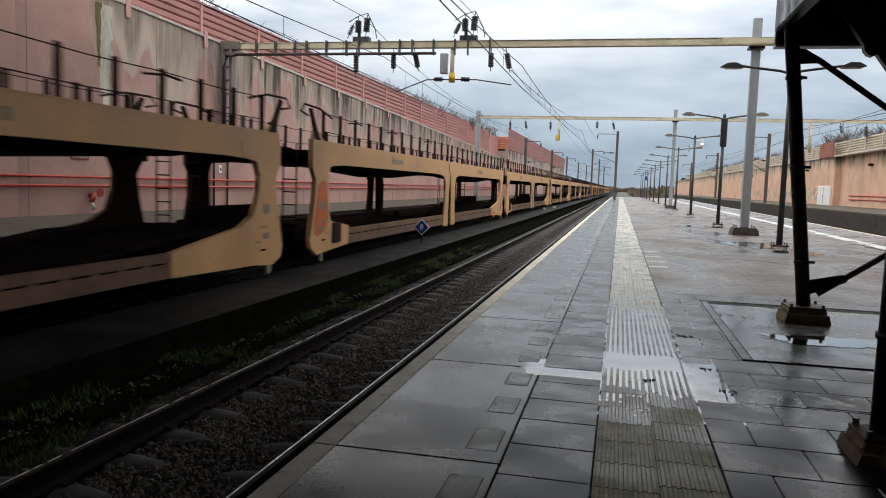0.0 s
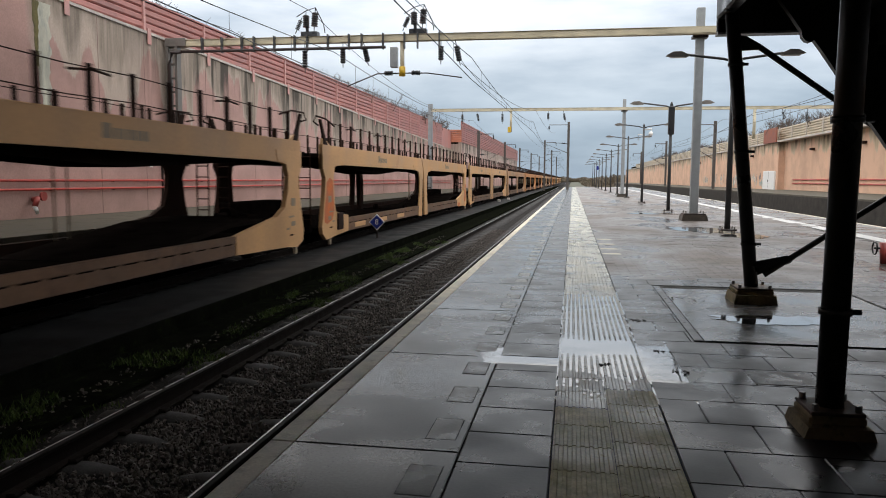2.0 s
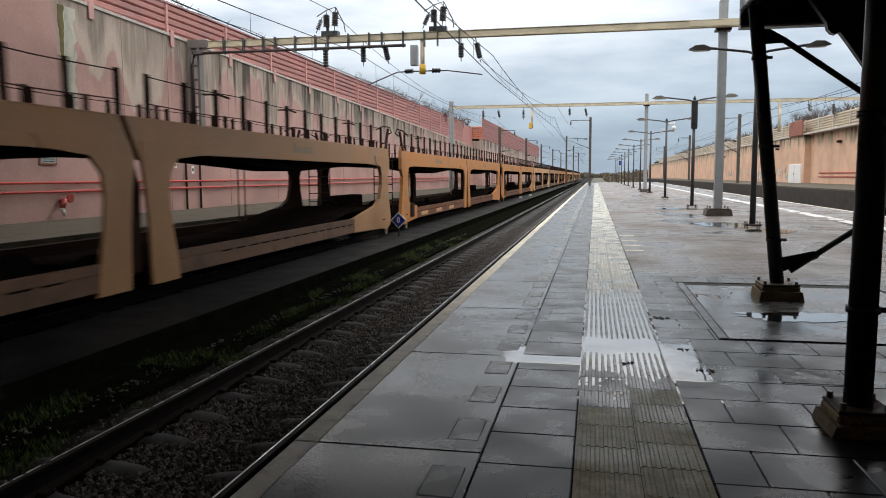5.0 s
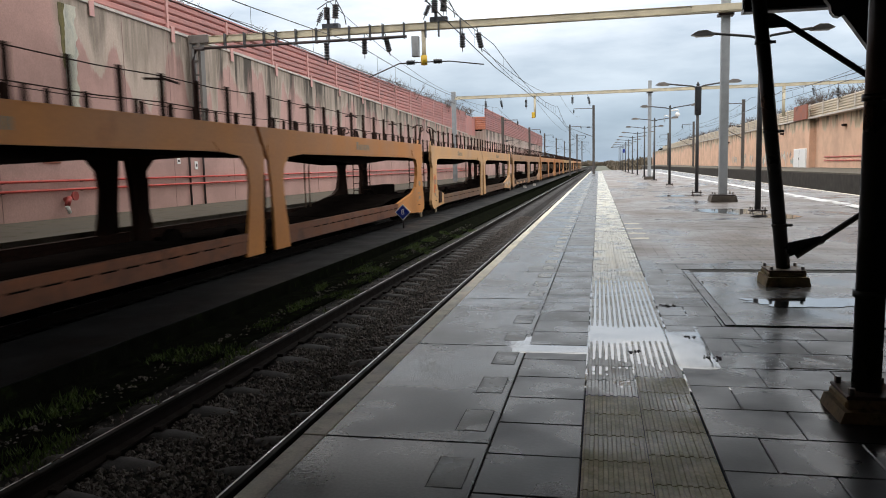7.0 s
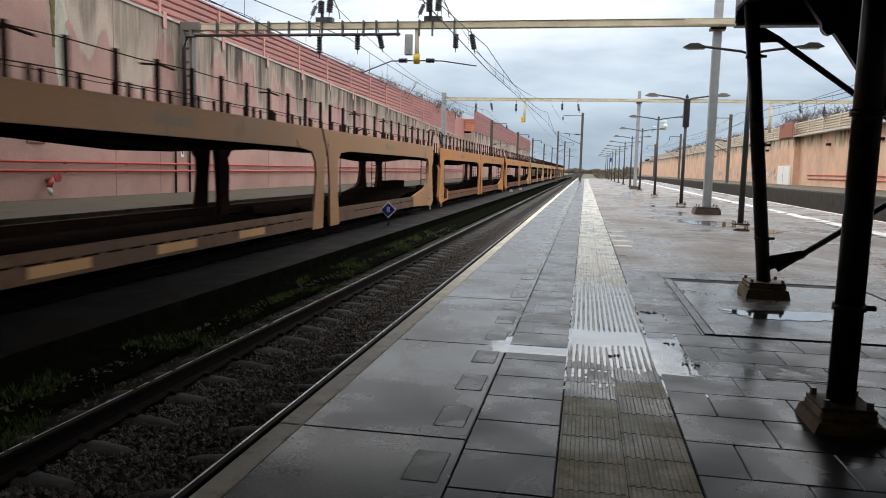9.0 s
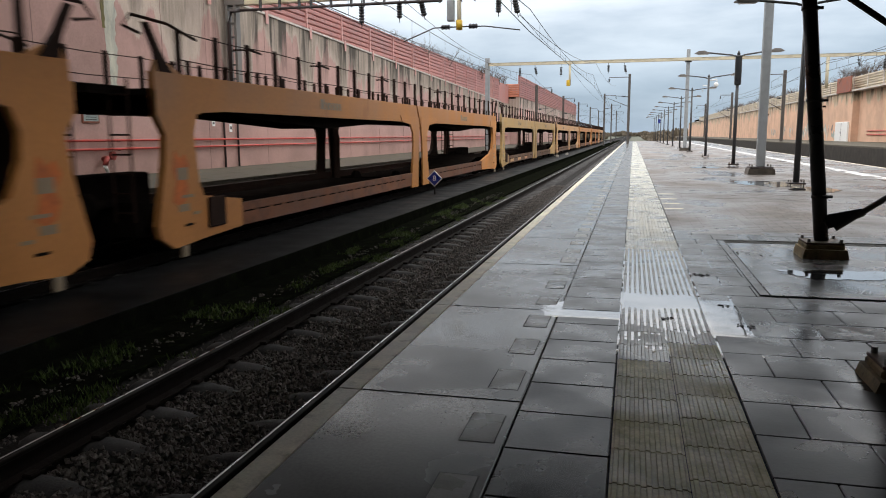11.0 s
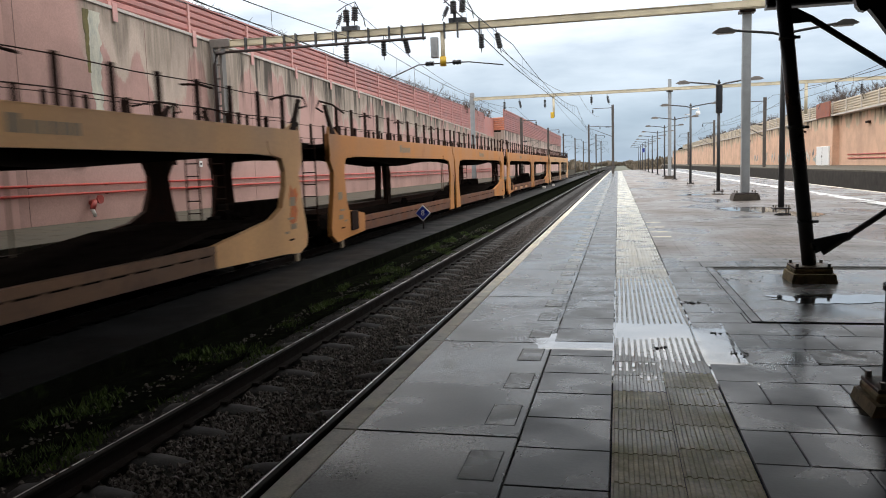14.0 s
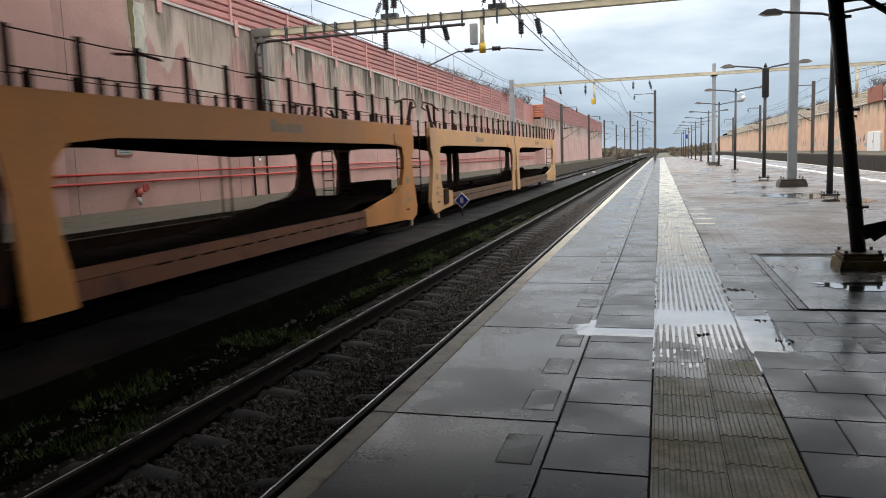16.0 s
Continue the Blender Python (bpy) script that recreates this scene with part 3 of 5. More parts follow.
part("cast_pad", box(B(), PADX0 + 0.09, PADX1 - 0.01, PADY0 + 0.01, PADY1 - 0.01, -0.05, 0.0015, 0.003), "pad", plat, "wet cast concrete pad round the canopy post")
part("pad_kerb", box(B(), PADX0 + 0.005, PADX0 + 0.08, PADY0 + 0.01, PADY1 + 0.2, -0.05, 0.0008, 0.003), "tile", plat, "narrow concrete kerb strip along the pad")
part("drain_lid", box(B(), 1.28, 1.71, 1.58, 1.93, -0.03, 0.0030, 0.004), "cast_lid", plat, "small rusty cast drain lid")

clinker_me = slab_piece(0.2965, 0.1965, 0.05, "clinker", "paver", 0.004)
verts_rest = B()
y, row, made = 6.86, 0, 0
while y < 42:
    x = 0.612 - (0.15 if row % 2 else 0)
    d = 0.2 if y < 20 else 0.4
    while x < 6.72 + 0.01 * y - 0.3:
        if y < 12 and x < 4.2 and x > 0.6 and made < 300:
            piece("clinker", clinker_me, plat, pose(x + 0.0018, y + 0.0018, 0) @ tiny())
            made += 1
        elif y < 20:
            box(verts_rest, max(x, 0.612) + 0.002, x + 0.298, y + 0.002, y + 0.198, -0.05, sun_rnd.uniform(-0.003, 0.002))
        else:
            box(verts_rest, max(x, 0.612) + 0.003, x + 0.597, y + 0.003, y + 0.397, -0.05, sun_rnd.uniform(-0.003, 0.002))
            x += 0.3
        x += 0.3
    y += d
    row += 1
tagged(part("clinker_field", verts_rest, "paver", plat, "wet brown clinker paving"), kind="stuff")
far_bm = prism(B(), [(0.612, 42.0), (6.72 + 0.42, 42.0), (6.72 + 0.01 * P_END, P_END), (0.612, P_END)], "z", -0.05, -0.002)
part("far_paving", far_bm, "paver", plat, "wet grey-brown paving far along the platform")
near_bm = prism(B(), [(4.6, -30.0), (6.72 - 0.3, -30.0), (6.72 + 0.0685, 6.85), (4.6, 6.85)], "z", -0.05, -0.002)
part("side_paving", near_bm, "tile", plat, "wet grey paving")
part("rear_paving", box(B(), EDGE, 4.6, -30, -6.0, -0.05, -0.002), "tile", plat, "grey paving behind")
def line_x(y):
    return 6.72 + 0.01 * y


for a, b, mat, nm, lb in ((lambda y: line_x(y) + 0.004, lambda y: line_x(y) + 0.42, "white", "white_line", "broad white safety line"),
                          (lambda y: line_x(y) + 0.424, lambda y: right_edge(y) - 0.15, "tile_edge", "edge_paving", "wet grey edge paving"),
                          (lambda y: right_edge(y) - 0.146, lambda y: right_edge(y), "edge", "far_edge_stone", "pale edge stone")):
    part(nm, prism(B(), [(a(-30), -30), (b(-30), -30), (b(P_END), P_END), (a(P_END), P_END)], "z", -0.06, 0.0), mat, plat, lb)
# pale cross bars painted beside the guide strip
for y0 in (10.2, 11.2, 12.3, 13.6):
    part("pale_tile", box(B(), 0.63, 0.95, y0, y0 + 0.2, -0.02, 0.0015), "edge", plat, "pale replacement tile")


def puddle(cx, cy, rx, ry, z, seed, label, look_of="water"):
    """Shallow standing water with a ragged rim."""
    bm = B()
    ring = []
    for k in range(120):
        a = k * math.tau / 120
        r = 1 + 0.5 * noise.noise(Vector((math.cos(a) * 1.5, math.sin(a) * 1.5, seed))) + 0.24 * noise.noise(Vector((math.cos(a) * 4, math.sin(a) * 4, seed + 9))) + 0.1 * noise.noise(Vector((math.cos(a) * 9, math.sin(a) * 9, seed + 5)))
        ring.append(bm.verts.new((cx + rx * r * math.cos(a), cy + ry * r * math.sin(a), z)))
    low = [bm.verts.new((v.co.x, v.co.y, z - 0.004)) for v in ring]
    bm.faces.new(ring)
    for k in range(120):
        bm.faces.new((ring[k], low[k], low[(k + 1) % 120], ring[(k + 1) % 120]))
    return single("puddle", bm, look_of, label, "puddle", "puddles")




def step(v, a, b):
    u = min(1.0, max(0.0, (v - a) / (b - a)))
    return u * u * (3 - 2 * u)


def pool(x0, x1, y0, y1, depth, label, nx=90, ny=130):
    """Rain water lying in a dip of the paving: its rim is where the surface meets the tiles."""
    xs = [x0 + (x1 - x0) * a / nx for a in range(nx + 1)]
    ys = [y0 + (y1 - y0) * a / ny for a in range(ny + 1)]
    verts = [(x, y, depth(x, y) + 0.0005 * noise.noise(Vector((x * 7, y * 5, 1))) + 0.0003 * noise.noise(Vector((x * 22, y * 15, 4)))) for y in ys for x in xs]
    faces = []
    for b in range(ny):
        for a in range(nx):
            q = [b * (nx + 1) + a, b * (nx + 1) + a + 1, (b + 1) * (nx + 1) + a + 1, (b + 1) * (nx + 1) + a]
            if max(verts[v][2] for v in q) > -0.0016:
                faces.append(q)
    me = bpy.data.meshes.new("puddle")
    me.from_pydata(verts, [], faces)
    me.validate()
    for f in me.polygons:
        f.use_smooth = True
    me.materials.append(M["water"])
    return tagged(new("puddle", me), label, "puddle", "puddles")


def strip_pool(x, y):
    inner = step(x, 0.0, 0.012) * (1 - step(x, 0.578, 0.598))
    main = (0.0068 * math.exp(-((y - 2.42) / 0.58) ** 2) + 0.0026 * math.exp(-((y - 3.5) / 0.65) ** 2) + 0.0016 * math.exp(-((y - 4.6) / 0.7) ** 2)) * inner - 0.0018 - 0.004 * (1 - inner)
    lobe = 0.0034 * step(x, 0.57, 0.62) * (1 - step(x, 0.80, 0.90)) * step(y, 1.46, 1.56) * (1 - step(y, 2.45, 2.75)) - 0.0016
    return max(main, lobe)


def slab_pool(x, y):
    band = 0.0048 * step(x, -0.66, -0.40) * (1 - step(x, -0.01, 0.02)) * step(y, 1.78, 1.83) * (1 - step(y, 2.02, 2.10))
    bay = 0.0044 * math.exp(-((x + 0.50) / 0.11) ** 2 - ((y - 2.12) / 0.24) ** 2)
    return max(band, bay) - 0.0033


pool(-0.03, 0.95, 1.0, 5.6, strip_pool, "shallow rain puddle lying across the ribbed guide strip", 110, 160)
pool(-0.80, 0.0, 1.7, 4.9, slab_pool, "thin rain puddle spread over the slabs beside the guide strip", 80, 140)
puddle(2.0, 4.0, 0.55, 0.28, 0.0056, 10.7, "shallow rain puddle on the cast pad")
puddle(3.55, 17.7, 0.75, 1.1, 0.006, 12.1, "dirty puddle near the mast foot on the platform")
puddle(4.15, 15.6, 0.5, 0.8, 0.006, 15.1, "dirty puddle beside the lamp post foot")
puddle(3.3, 27.6, 0.9, 0.7, 0.006, 17.1, "rain puddle on the clinker paving")

for cx, cy, rx, ry, z, seed in ((-0.32, 3.55, 0.30, 0.95, 0.0018, 3.3), (-0.55, 2.55, 0.26, 0.6, 0.0018, 5.1), (0.85, 2.0, 0.45, 0.6, 0.0022, 2.2),
                                (2.0, 3.9, 1.0, 0.7, 0.0052, 9.4), (1.15, 1.9, 0.5, 0.35, 0.0014, 7.7), (-0.9, 3.4, 0.42, 0.7, 0.0014, 8.8)):
    puddle(cx, cy, rx, ry, z, seed, "patchy film of rain water drying on the paving", "film")

# scraps of leaf litter
lrnd = random.Random(8)
for gx, gy, num, spread in ((0.69, 3.74, 30, 0.05), (0.77, 2.43, 10, 0.03), (0.83, 1.8, 14, 0.035), (0.31, 1.9, 14, 0.03), (1.35, 5.2, 18, 0.16)):
    bm = B()
    for _ in range(num):
        x, y, s = gx + lrnd.gauss(0, spread), gy + lrnd.gauss(0, spread * 0.7), lrnd.uniform(0.004, 0.014)
        a0 = lrnd.uniform(0, 6)
        prism(bm, [(x + s * lrnd.uniform(0.5, 1.2) * math.cos(a0 + q * 1.26), y + s * lrnd.uniform(0.5, 1.2) * math.sin(a0 + q * 1.26)) for q in range(5)], "z", 0.0022, 0.004 + s * 0.35)
    single("leaf_litter", bm, "debris", "scraps of wet black leaf litter on the paving", "litter", kind="stuff")

# ---------------------------------------------------------------- far ledge and wall on the train's side
single("ledge", prism(B(), [(-10.7, -1.3), (-10.7, 0.13), (WALL, 0.15), (WALL, -1.3)], "y", -40, 190), "ledge", "raised concrete ledge at the foot of the retaining wall", kind="structure")


def coping_z(y):
    return 6.45 - 0.0207 * (y - 15) if y < 83 else 5.05


wall_w = single("wall_west", prism(B(), [(12.6, 0.0), (83, 0.0), (83, coping_z(82.9)), (12.6, coping_z(12.6))], "x", WALL - 0.4, WALL), "wall", "pink rendered retaining wall streaked with lime and soot", kind="structure")
single("wall_west_clean", prism(B(), [(-40, 0.0), (12.59, 0.0), (12.59, 6.6), (-40, 6.6)], "x", WALL - 0.5, WALL + 0.05), "wall_clean", "smooth pink rendered wall", kind="structure")
# pilaster edge, panel joints
for y in (13.0, 18.5, 21.1, 25.6, 30.4, 35.2, 40.0, 45.0, 50.0, 55.0, 60.0, 65.0, 70.0, 75.0, 80.0):
    part("wall_joint", box(B(), WALL + 0.001, WALL + 0.006, y - 0.012, y + 0.012, 0.15, coping_z(y) - 0.05), "wall_seam", wall_w, "panel joint")
part("coping", prism(B(), [(12.6, coping_z(12.6)), (83, coping_z(82.9)), (83, coping_z(82.9) + 0.09), (12.6, coping_z(12.6) + 0.09)], "x", WALL - 0.4, WALL + 0.05), "coping", wall_w, "pale concrete coping")

# red noise barrier of profiled slats
bar = tagged(new("noise_barrier"), "dull red noise barrier of horizontal metal slats", "barrier")
BX = WALL - 0.22


def slats(parent, x, y0, y1, zlow, ztop, step, mat, depth=0.07):
    z = ztop
    while z - step > min(zlow(y0), zlow(y1)) - 0.3:
        ya, yb = y0, y1
        bm = B()
        prism(bm, [(x - 0.05, z - step), (x + depth * 0.2, z - step), (x + depth, z - step * 0.8), (x + depth, z - step * 0.25), (x + depth * 0.2, z - step * 0.05), (x - 0.05, z)], "y", ya, yb)
        part("slat", bm, mat, parent)
        z -= step


y = 12.6
while y < 82:
    slats(bar, BX, y, y + 4.4, lambda v: coping_z(v) + 0.09, 7.50, 0.24, "barrier")
    bm = B()
    box(bm, BX + 0.02, BX + 0.12, y - 0.06, y + 0.06, coping_z(y) - 0.2, 7.46)
    box(bm, WALL + 0.051, WALL + 0.075, y - 0.11, y + 0.11, coping_z(y) - 0.35, coping_z(y) + 0.2)
    part("post", bm, "barrier_post", bar, "pink painted steel post with foot plate")
    y += 4.4
part("top_rail", box(B(), BX - 0.06, BX + 0.10, 12.6, 83, 7.50, 7.56), "barrier", bar)

# stretch of wall that stands further out, with its own barrier
WX2 = -13.7
wall_f = single("wall_west_far", box(B(), WX2 - 0.4, WX2, 90.0, 186, -0.2, 5.9), "wall_far", "faded pink retaining wall set forward", kind="structure")
single("wall_return", box(B(), -17.5, WX2 - 0.4, 90.0, 90.4, -0.2, 5.7), "wall_far", "short pink return wall", kind="structure")
single("wall_west_link", box(B(), WALL - 0.4, WALL, 83, 90, -0.2, 5.05), "wall", "pink rendered wall", kind="structure")
bar2 = tagged(new("noise_barrier"), "orange-red noise barrier on the wall set forward", "barrier")
z = 5.9
k = 0
while z < 8.4:
    part("slat", prism(B(), [(WX2 - 0.1, z), (WX2 + 0.01, z + 0.02), (WX2 + 0.08, z + 0.06), (WX2 + 0.08, z + 0.2), (WX2 + 0.01, z + 0.25), (WX2 - 0.1, z + 0.255)], "y", 90, 186), "barrier", bar2)
    if z < 7.3:
        # End face slats: warmer, lighter copy of the cladding for the light on them.
        part("slat", prism(B(), [(90.0, z), (89.95, z + 0.02), (89.9, z + 0.06), (89.9, z + 0.2), (89.95, z + 0.25), (90.0, z + 0.255)], "x", -18, WX2), "barrier_far", bar2)
    z += 0.262
part("slat", prism(B(), [(83, 7.3), (90, 7.3), (90, 5.1), (83, 5.1)], "x", BX - 0.02, BX + 0.02), "barrier", bar2)



def wall_run(name, y0, half, top, bottom, proud, material, label, seed):
    """A ragged crust that has run down the wall."""
    left, right = [], []
    for k in range(60):
        u = k / 59
        z = top + (bottom - top) * u
        w = half * (1 - 0.55 * u) * (1 + 0.5 * noise.noise(Vector((seed, z * 2.2, 0))) + 0.25 * noise.noise(Vector((seed, z * 7, 3))))
        c = y0 + 0.10 * noise.noise(Vector((seed + 4, z * 1.3, 0)))
        left.append((c - w, z))
        right.append((c + w * (0.8 + 0.4 * noise.noise(Vector((seed + 8, z * 5, 1)))), z))
    single(name, prism(B(), left + right[::-1], "x", WALL - 0.02, WALL + proud), material, label, "stain", "wall runs")


wall_run("lime_run", 16.05, 0.36, 6.2, 2.7, 0.006, "lime", "pale lime crust run down the pink wall", 2.0)
wall_run("moss_run", 15.74, 0.13, 6.2, 4.4, 0.010, "moss", "olive mossy streak beside the lime crust", 6.0)
# services on the wall: two red pipes, dark riser pipes, signs, hydrant
for z in (1.20, 0.95):
    t = thing("red_pipe", "thin red fire main running along the pink wall", "pipe", "fire mains")
    part("pipe", cyl(B(), (WALL + 0.09, -20, z), (WALL + 0.09, 88, z), 0.035, seg=8), "pipe_red", t)
    yy = 10.0
    while yy < 80:
        part("bracket", box(B(), WALL + 0.004, WALL + 0.10, yy - 0.02, yy + 0.02, z - 0.05, z - 0.036), "pipe_dark", t)
        yy += 3.0
for yy, hh in ((22.0, 5.9), (23.0, 5.9)):
    t = thing("riser_pipe", "dark vertical riser pipe on the pink wall", "pipe", "riser pipes")
    part("pipe", cyl(B(), (WALL + 0.07, yy, 0.15), (WALL + 0.07, yy, 3.3), 0.04, seg=8), "pipe_dark", t)
for yy, zz, w, h in ((21.3, 2.18, 0.34, 0.2), (21.35, 1.78, 0.2, 0.22), (22.55, 1.62, 0.2, 0.3)):
    t = thing("wall_sign", "small white notice plate on the pink wall", "sign", "wall plates")
    part("plate", box(B(), WALL + 0.004, WALL + 0.03, yy - w / 2, yy + w / 2, zz - h / 2, zz + h / 2, 0.004), "white_plain", t)
    part("print", box(B(), WALL + 0.03, WALL + 0.034, yy - w * 0.28, yy + w * 0.28, zz - h * 0.18, zz + h * 0.18), "pipe_dark", t, "dark unreadable print")
t = thing("wall_sign", "framed notice with unreadable lines on the wall", "sign", "wall plates")
part("frame", box(B(), WALL + 0.003, WALL + 0.04, 14.54, 15.24, 1.69, 2.02, 0.01), "rustbox", t, "rust-red frame")
part("plate", box(B(), WALL + 0.041, WALL + 0.046, 14.59, 15.19, 1.74, 1.97), "graffiti", t, "pale green plate")
for q in range(3):
    part("print", box(B(), WALL + 0.047, WALL + 0.049, 14.67, 15.10, 1.78 + q * 0.065, 1.80 + q * 0.065), "pipe_dark", t, "unreadable line of print")
t = thing("hydrant", "red wall hydrant with a white hanging coupling", "hydrant")
part("elbow", tube(B(), [(WALL + 0.05, 15.25, 0.66), (WALL + 0.2, 15.25, 0.70), (WALL + 0.3, 15.10, 0.66), (WALL + 0.3, 15.00, 0.50)], 0.075, 10), "brass", t)
part("wheel", cyl(B(), (WALL + 0.2, 15.45, 0.76), (WALL + 0.26, 15.45, 0.76), 0.13, seg=14), "brass", t)
part("coupling", cyl(B(), (WALL + 0.3, 15.00, 0.50), (WALL + 0.3, 15.10, 0.29), 0.06, 0.05, 10), "white_plain", t, "pale metal coupling")

# ---------------------------------------------------------------- far side wall beyond the other track
RW = 21.0
single("ledge_east", prism(B(), [(14.5, -1.3), (14.5, 0.45), (RW, 0.5), (RW, -1.3)], "y", -40, 300), "ledge", "raised concrete ledge before the apricot wall", kind="structure")
single("ledge_face", box(B(), 14.44, 14.5, -40, 300, -1.3, 0.36), "kerb_dark", "sooty face of the ledge", kind="structure")
single("wall_east", box(B(), RW, RW + 0.5, -40, 77.2, 0.0, 5.25), "wall_right", "apricot rendered retaining wall with dark runs", kind="structure")
wall_e2 = single("wall_east_far", box(B(), RW - 0.6, RW + 0.5, 77.2, 300, 0.0, 5.25), "wall_right", "weathered apricot retaining wall set slightly forward", kind="structure")
single("coping_east", box(B(), RW - 0.75, RW + 0.5, -40, 300, 5.25, 5.4), "coping", "pale coping of the wall", kind="structure")
bar3 = tagged(new("noise_barrier"), "beige noise barrier of metal slats on the wall", "barrier")
z = 5.4
while z < 6.75:
    part("slat", prism(B(), [(RW + 0.1, z), (RW + 0.02, z + 0.02), (RW - 0.05, z + 0.06), (RW - 0.05, z + 0.17), (RW + 0.02, z + 0.21), (RW + 0.1, z + 0.22)], "y", 20, 260), "barrier_beige", bar3)
    z += 0.228
y = 38
while y < 200:
    part("post", box(B(), RW - 0.12, RW - 0.04, y - 0.06, y + 0.06, 5.2, 6.85), "coping", bar3)
    y += 4.6
for z in (1.5, 1.15):
    t = thing("red_pipe", "thin red fire main along the apricot wall", "pipe", "fire mains")
    part("pipe", cyl(B(), (RW - 0.048, 30, z), (RW - 0.048, 74, z), 0.05, seg=8), "pipe_red", t)
t = thing("service_cabinet", "white steel double-door cabinet against the wall", "cabinet")
part("body", box(B(), RW - 0.75, RW - 0.02, 78.0, 82.6, 0.46, 2.4, 0.03), "white_plain", t)
part("door_gap", box(B(), RW - 0.765, RW - 0.751, 80.29, 80.31, 0.6, 2.3), "pipe_dark", t, "dark gap between the doors")
part("handle", box(B(), RW - 0.79, RW - 0.751, 80.4, 80.46, 1.3, 1.5), "pipe_dark", t)
single("rust_panel", box(B(), RW - 0.9, RW - 0.78, 77.3, 82.4, 5.25, 6.75, 0.03), "rustbox", "rust-red steel panel on the wall top", "panel")
# wall lamps and vents
for yy in (50, 56, 62, 68, 88, 100, 112, 124):
    t = thing("wall_vent", "small dark outlet on the apricot wall", "outlet", "wall outlets")
    part("outlet", box(B(), (RW if yy < 77.2 else RW - 0.6) - 0.3, (RW if yy < 77.2 else RW - 0.6), yy - 0.3, yy + 0.3, 4.1, 4.3, 0.03), "rust", t)
# faded spray along the foot of the wall, as flat paint shapes
grnd = random.Random(31)
for yy in (85, 88.5, 93, 97, 101, 106, 112, 119, 127):
    t = thing("spray_painting", "faded grey-green spray painting low on the apricot wall", "graffiti", "spray paintings")
    for _ in range(11):
        a = grnd.uniform(yy - 1.7, yy + 1.7)
        zc, w, h = grnd.uniform(0.9, 2.0), grnd.uniform(0.07, 0.3), grnd.uniform(0.2, 0.65)
        pts = [(a + w * math.cos(q * 0.9) * grnd.uniform(0.5, 1.2), zc + h * math.sin(q * 0.9) * grnd.uniform(0.5, 1.1)) for q in range(7)]
        part("stroke", prism(B(), pts, "x", RW - 0.606 - grnd.uniform(0, 0.006), RW - 0.6), grnd.choice(("graffiti", "graffiti", "spray_dark", "spray_pale")), t)

# unseen deck over the cutting's near end, its openings shape the light; closed behind
single("station_deck", prism(B(), [(WALL - 0.5, -60), (-1.1, -60), (-1.1, 11.5), (8.6, 11.5), (8.6, -60), (RW + 0.5, -60), (RW + 0.5, DECK), (-10.5, DECK), (-10.5, 3.0), (WALL - 0.5, 3.0)], "z", 6.6, 8.8), "kerb_dark", "unseen concrete station deck over the tracks, cut to shape the light", kind="structure")
# Unseen wall, added so that no light comes from behind.
single("wall_south", box(B(), WALL - 0.5, RW + 0.5, -60.5, -60, -1.4, 8.8), "kerb_dark", "unseen dark end wall that keeps light out under the deck", kind="structure")

# ---------------------------------------------------------------- bare shrubs and trees on the walls


def bare_bush(x, y, z, h, seed, name="bare_shrub", label="bare winter shrub with fine dark twigs above the wall", n=26):
    rnd = random.Random(seed)
    verts, faces = [], []

    def limb(p, d, ln, r, depth):
        q = p + d * ln
        u = d.orthogonal().normalized()
        v = d.cross(u)
        i = len(verts)
        for c, rr in ((p, r), (q, r * 0.6)):
            for k in range(3):
                a = k * math.tau / 3
                verts.append(tuple(c + rr * (math.cos(a) * u + math.sin(a) * v)))
        for k in range(3):
            faces.append((i + k, i + (k + 1) % 3, i + 3 + (k + 1) % 3, i + 3 + k))
        if depth:
            for _ in range(rnd.randint(2, 4)):
                e = (d + Vector((rnd.gauss(0, 0.55), rnd.gauss(0, 0.55), rnd.gauss(0.1, 0.4)))).normalized()
                limb(p + d * ln * rnd.uniform(0.45, 1.0), e, ln * rnd.uniform(0.5, 0.75), r * 0.55, depth - 1)

    for _ in range(n):
        d = Vector((rnd.gauss(0, 0.35), rnd.gauss(0, 0.45), 1)).normalized()
        limb(Vector((rnd.gauss(0, h * 0.2), rnd.gauss(0, h * 0.35), 0)), d, h * rnd.uniform(0.25, 0.45), 0.012 * h, 3)
    me = bpy.data.meshes.new("twigs")
    me.from_pydata(verts, [], faces)
    me.materials.append(M["twig"])
    t = thing(name, label, "shrub", "bare shrubs", pose(x, y, z))
    o = new("twig_crown", me)
    o.parent = t
    return t


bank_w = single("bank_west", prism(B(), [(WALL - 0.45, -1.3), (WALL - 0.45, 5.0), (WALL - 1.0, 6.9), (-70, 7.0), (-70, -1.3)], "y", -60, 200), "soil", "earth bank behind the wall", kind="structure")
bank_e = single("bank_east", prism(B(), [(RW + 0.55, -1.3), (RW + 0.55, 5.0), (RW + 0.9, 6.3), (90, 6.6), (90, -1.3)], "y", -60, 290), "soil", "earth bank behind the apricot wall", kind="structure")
bushes = [bare_bush(0, 0, -50, 1.6, 40 + k) for k in range(4)]
brnd = random.Random(77)
for k, (y, s) in enumerate([(24, 1.3), (27.5, 1.0), (38, .9), (42, 1.1), (46, 1.2), (50, 1.3), (54, 1.4), (58, 1.3), (62, 1.4), (67, 1.5), (72, 1.5), (78, 1.6), (84, 1.7), (90, 1.6)]):
    c = copy_thing(bushes[k % 4], pose(WALL - 1.4 - brnd.uniform(0, 0.6), y, 6.9, 0, 0, brnd.uniform(0, 360)) @ Matrix.Scale(s, 4))
    c.scale = (s, s, s)
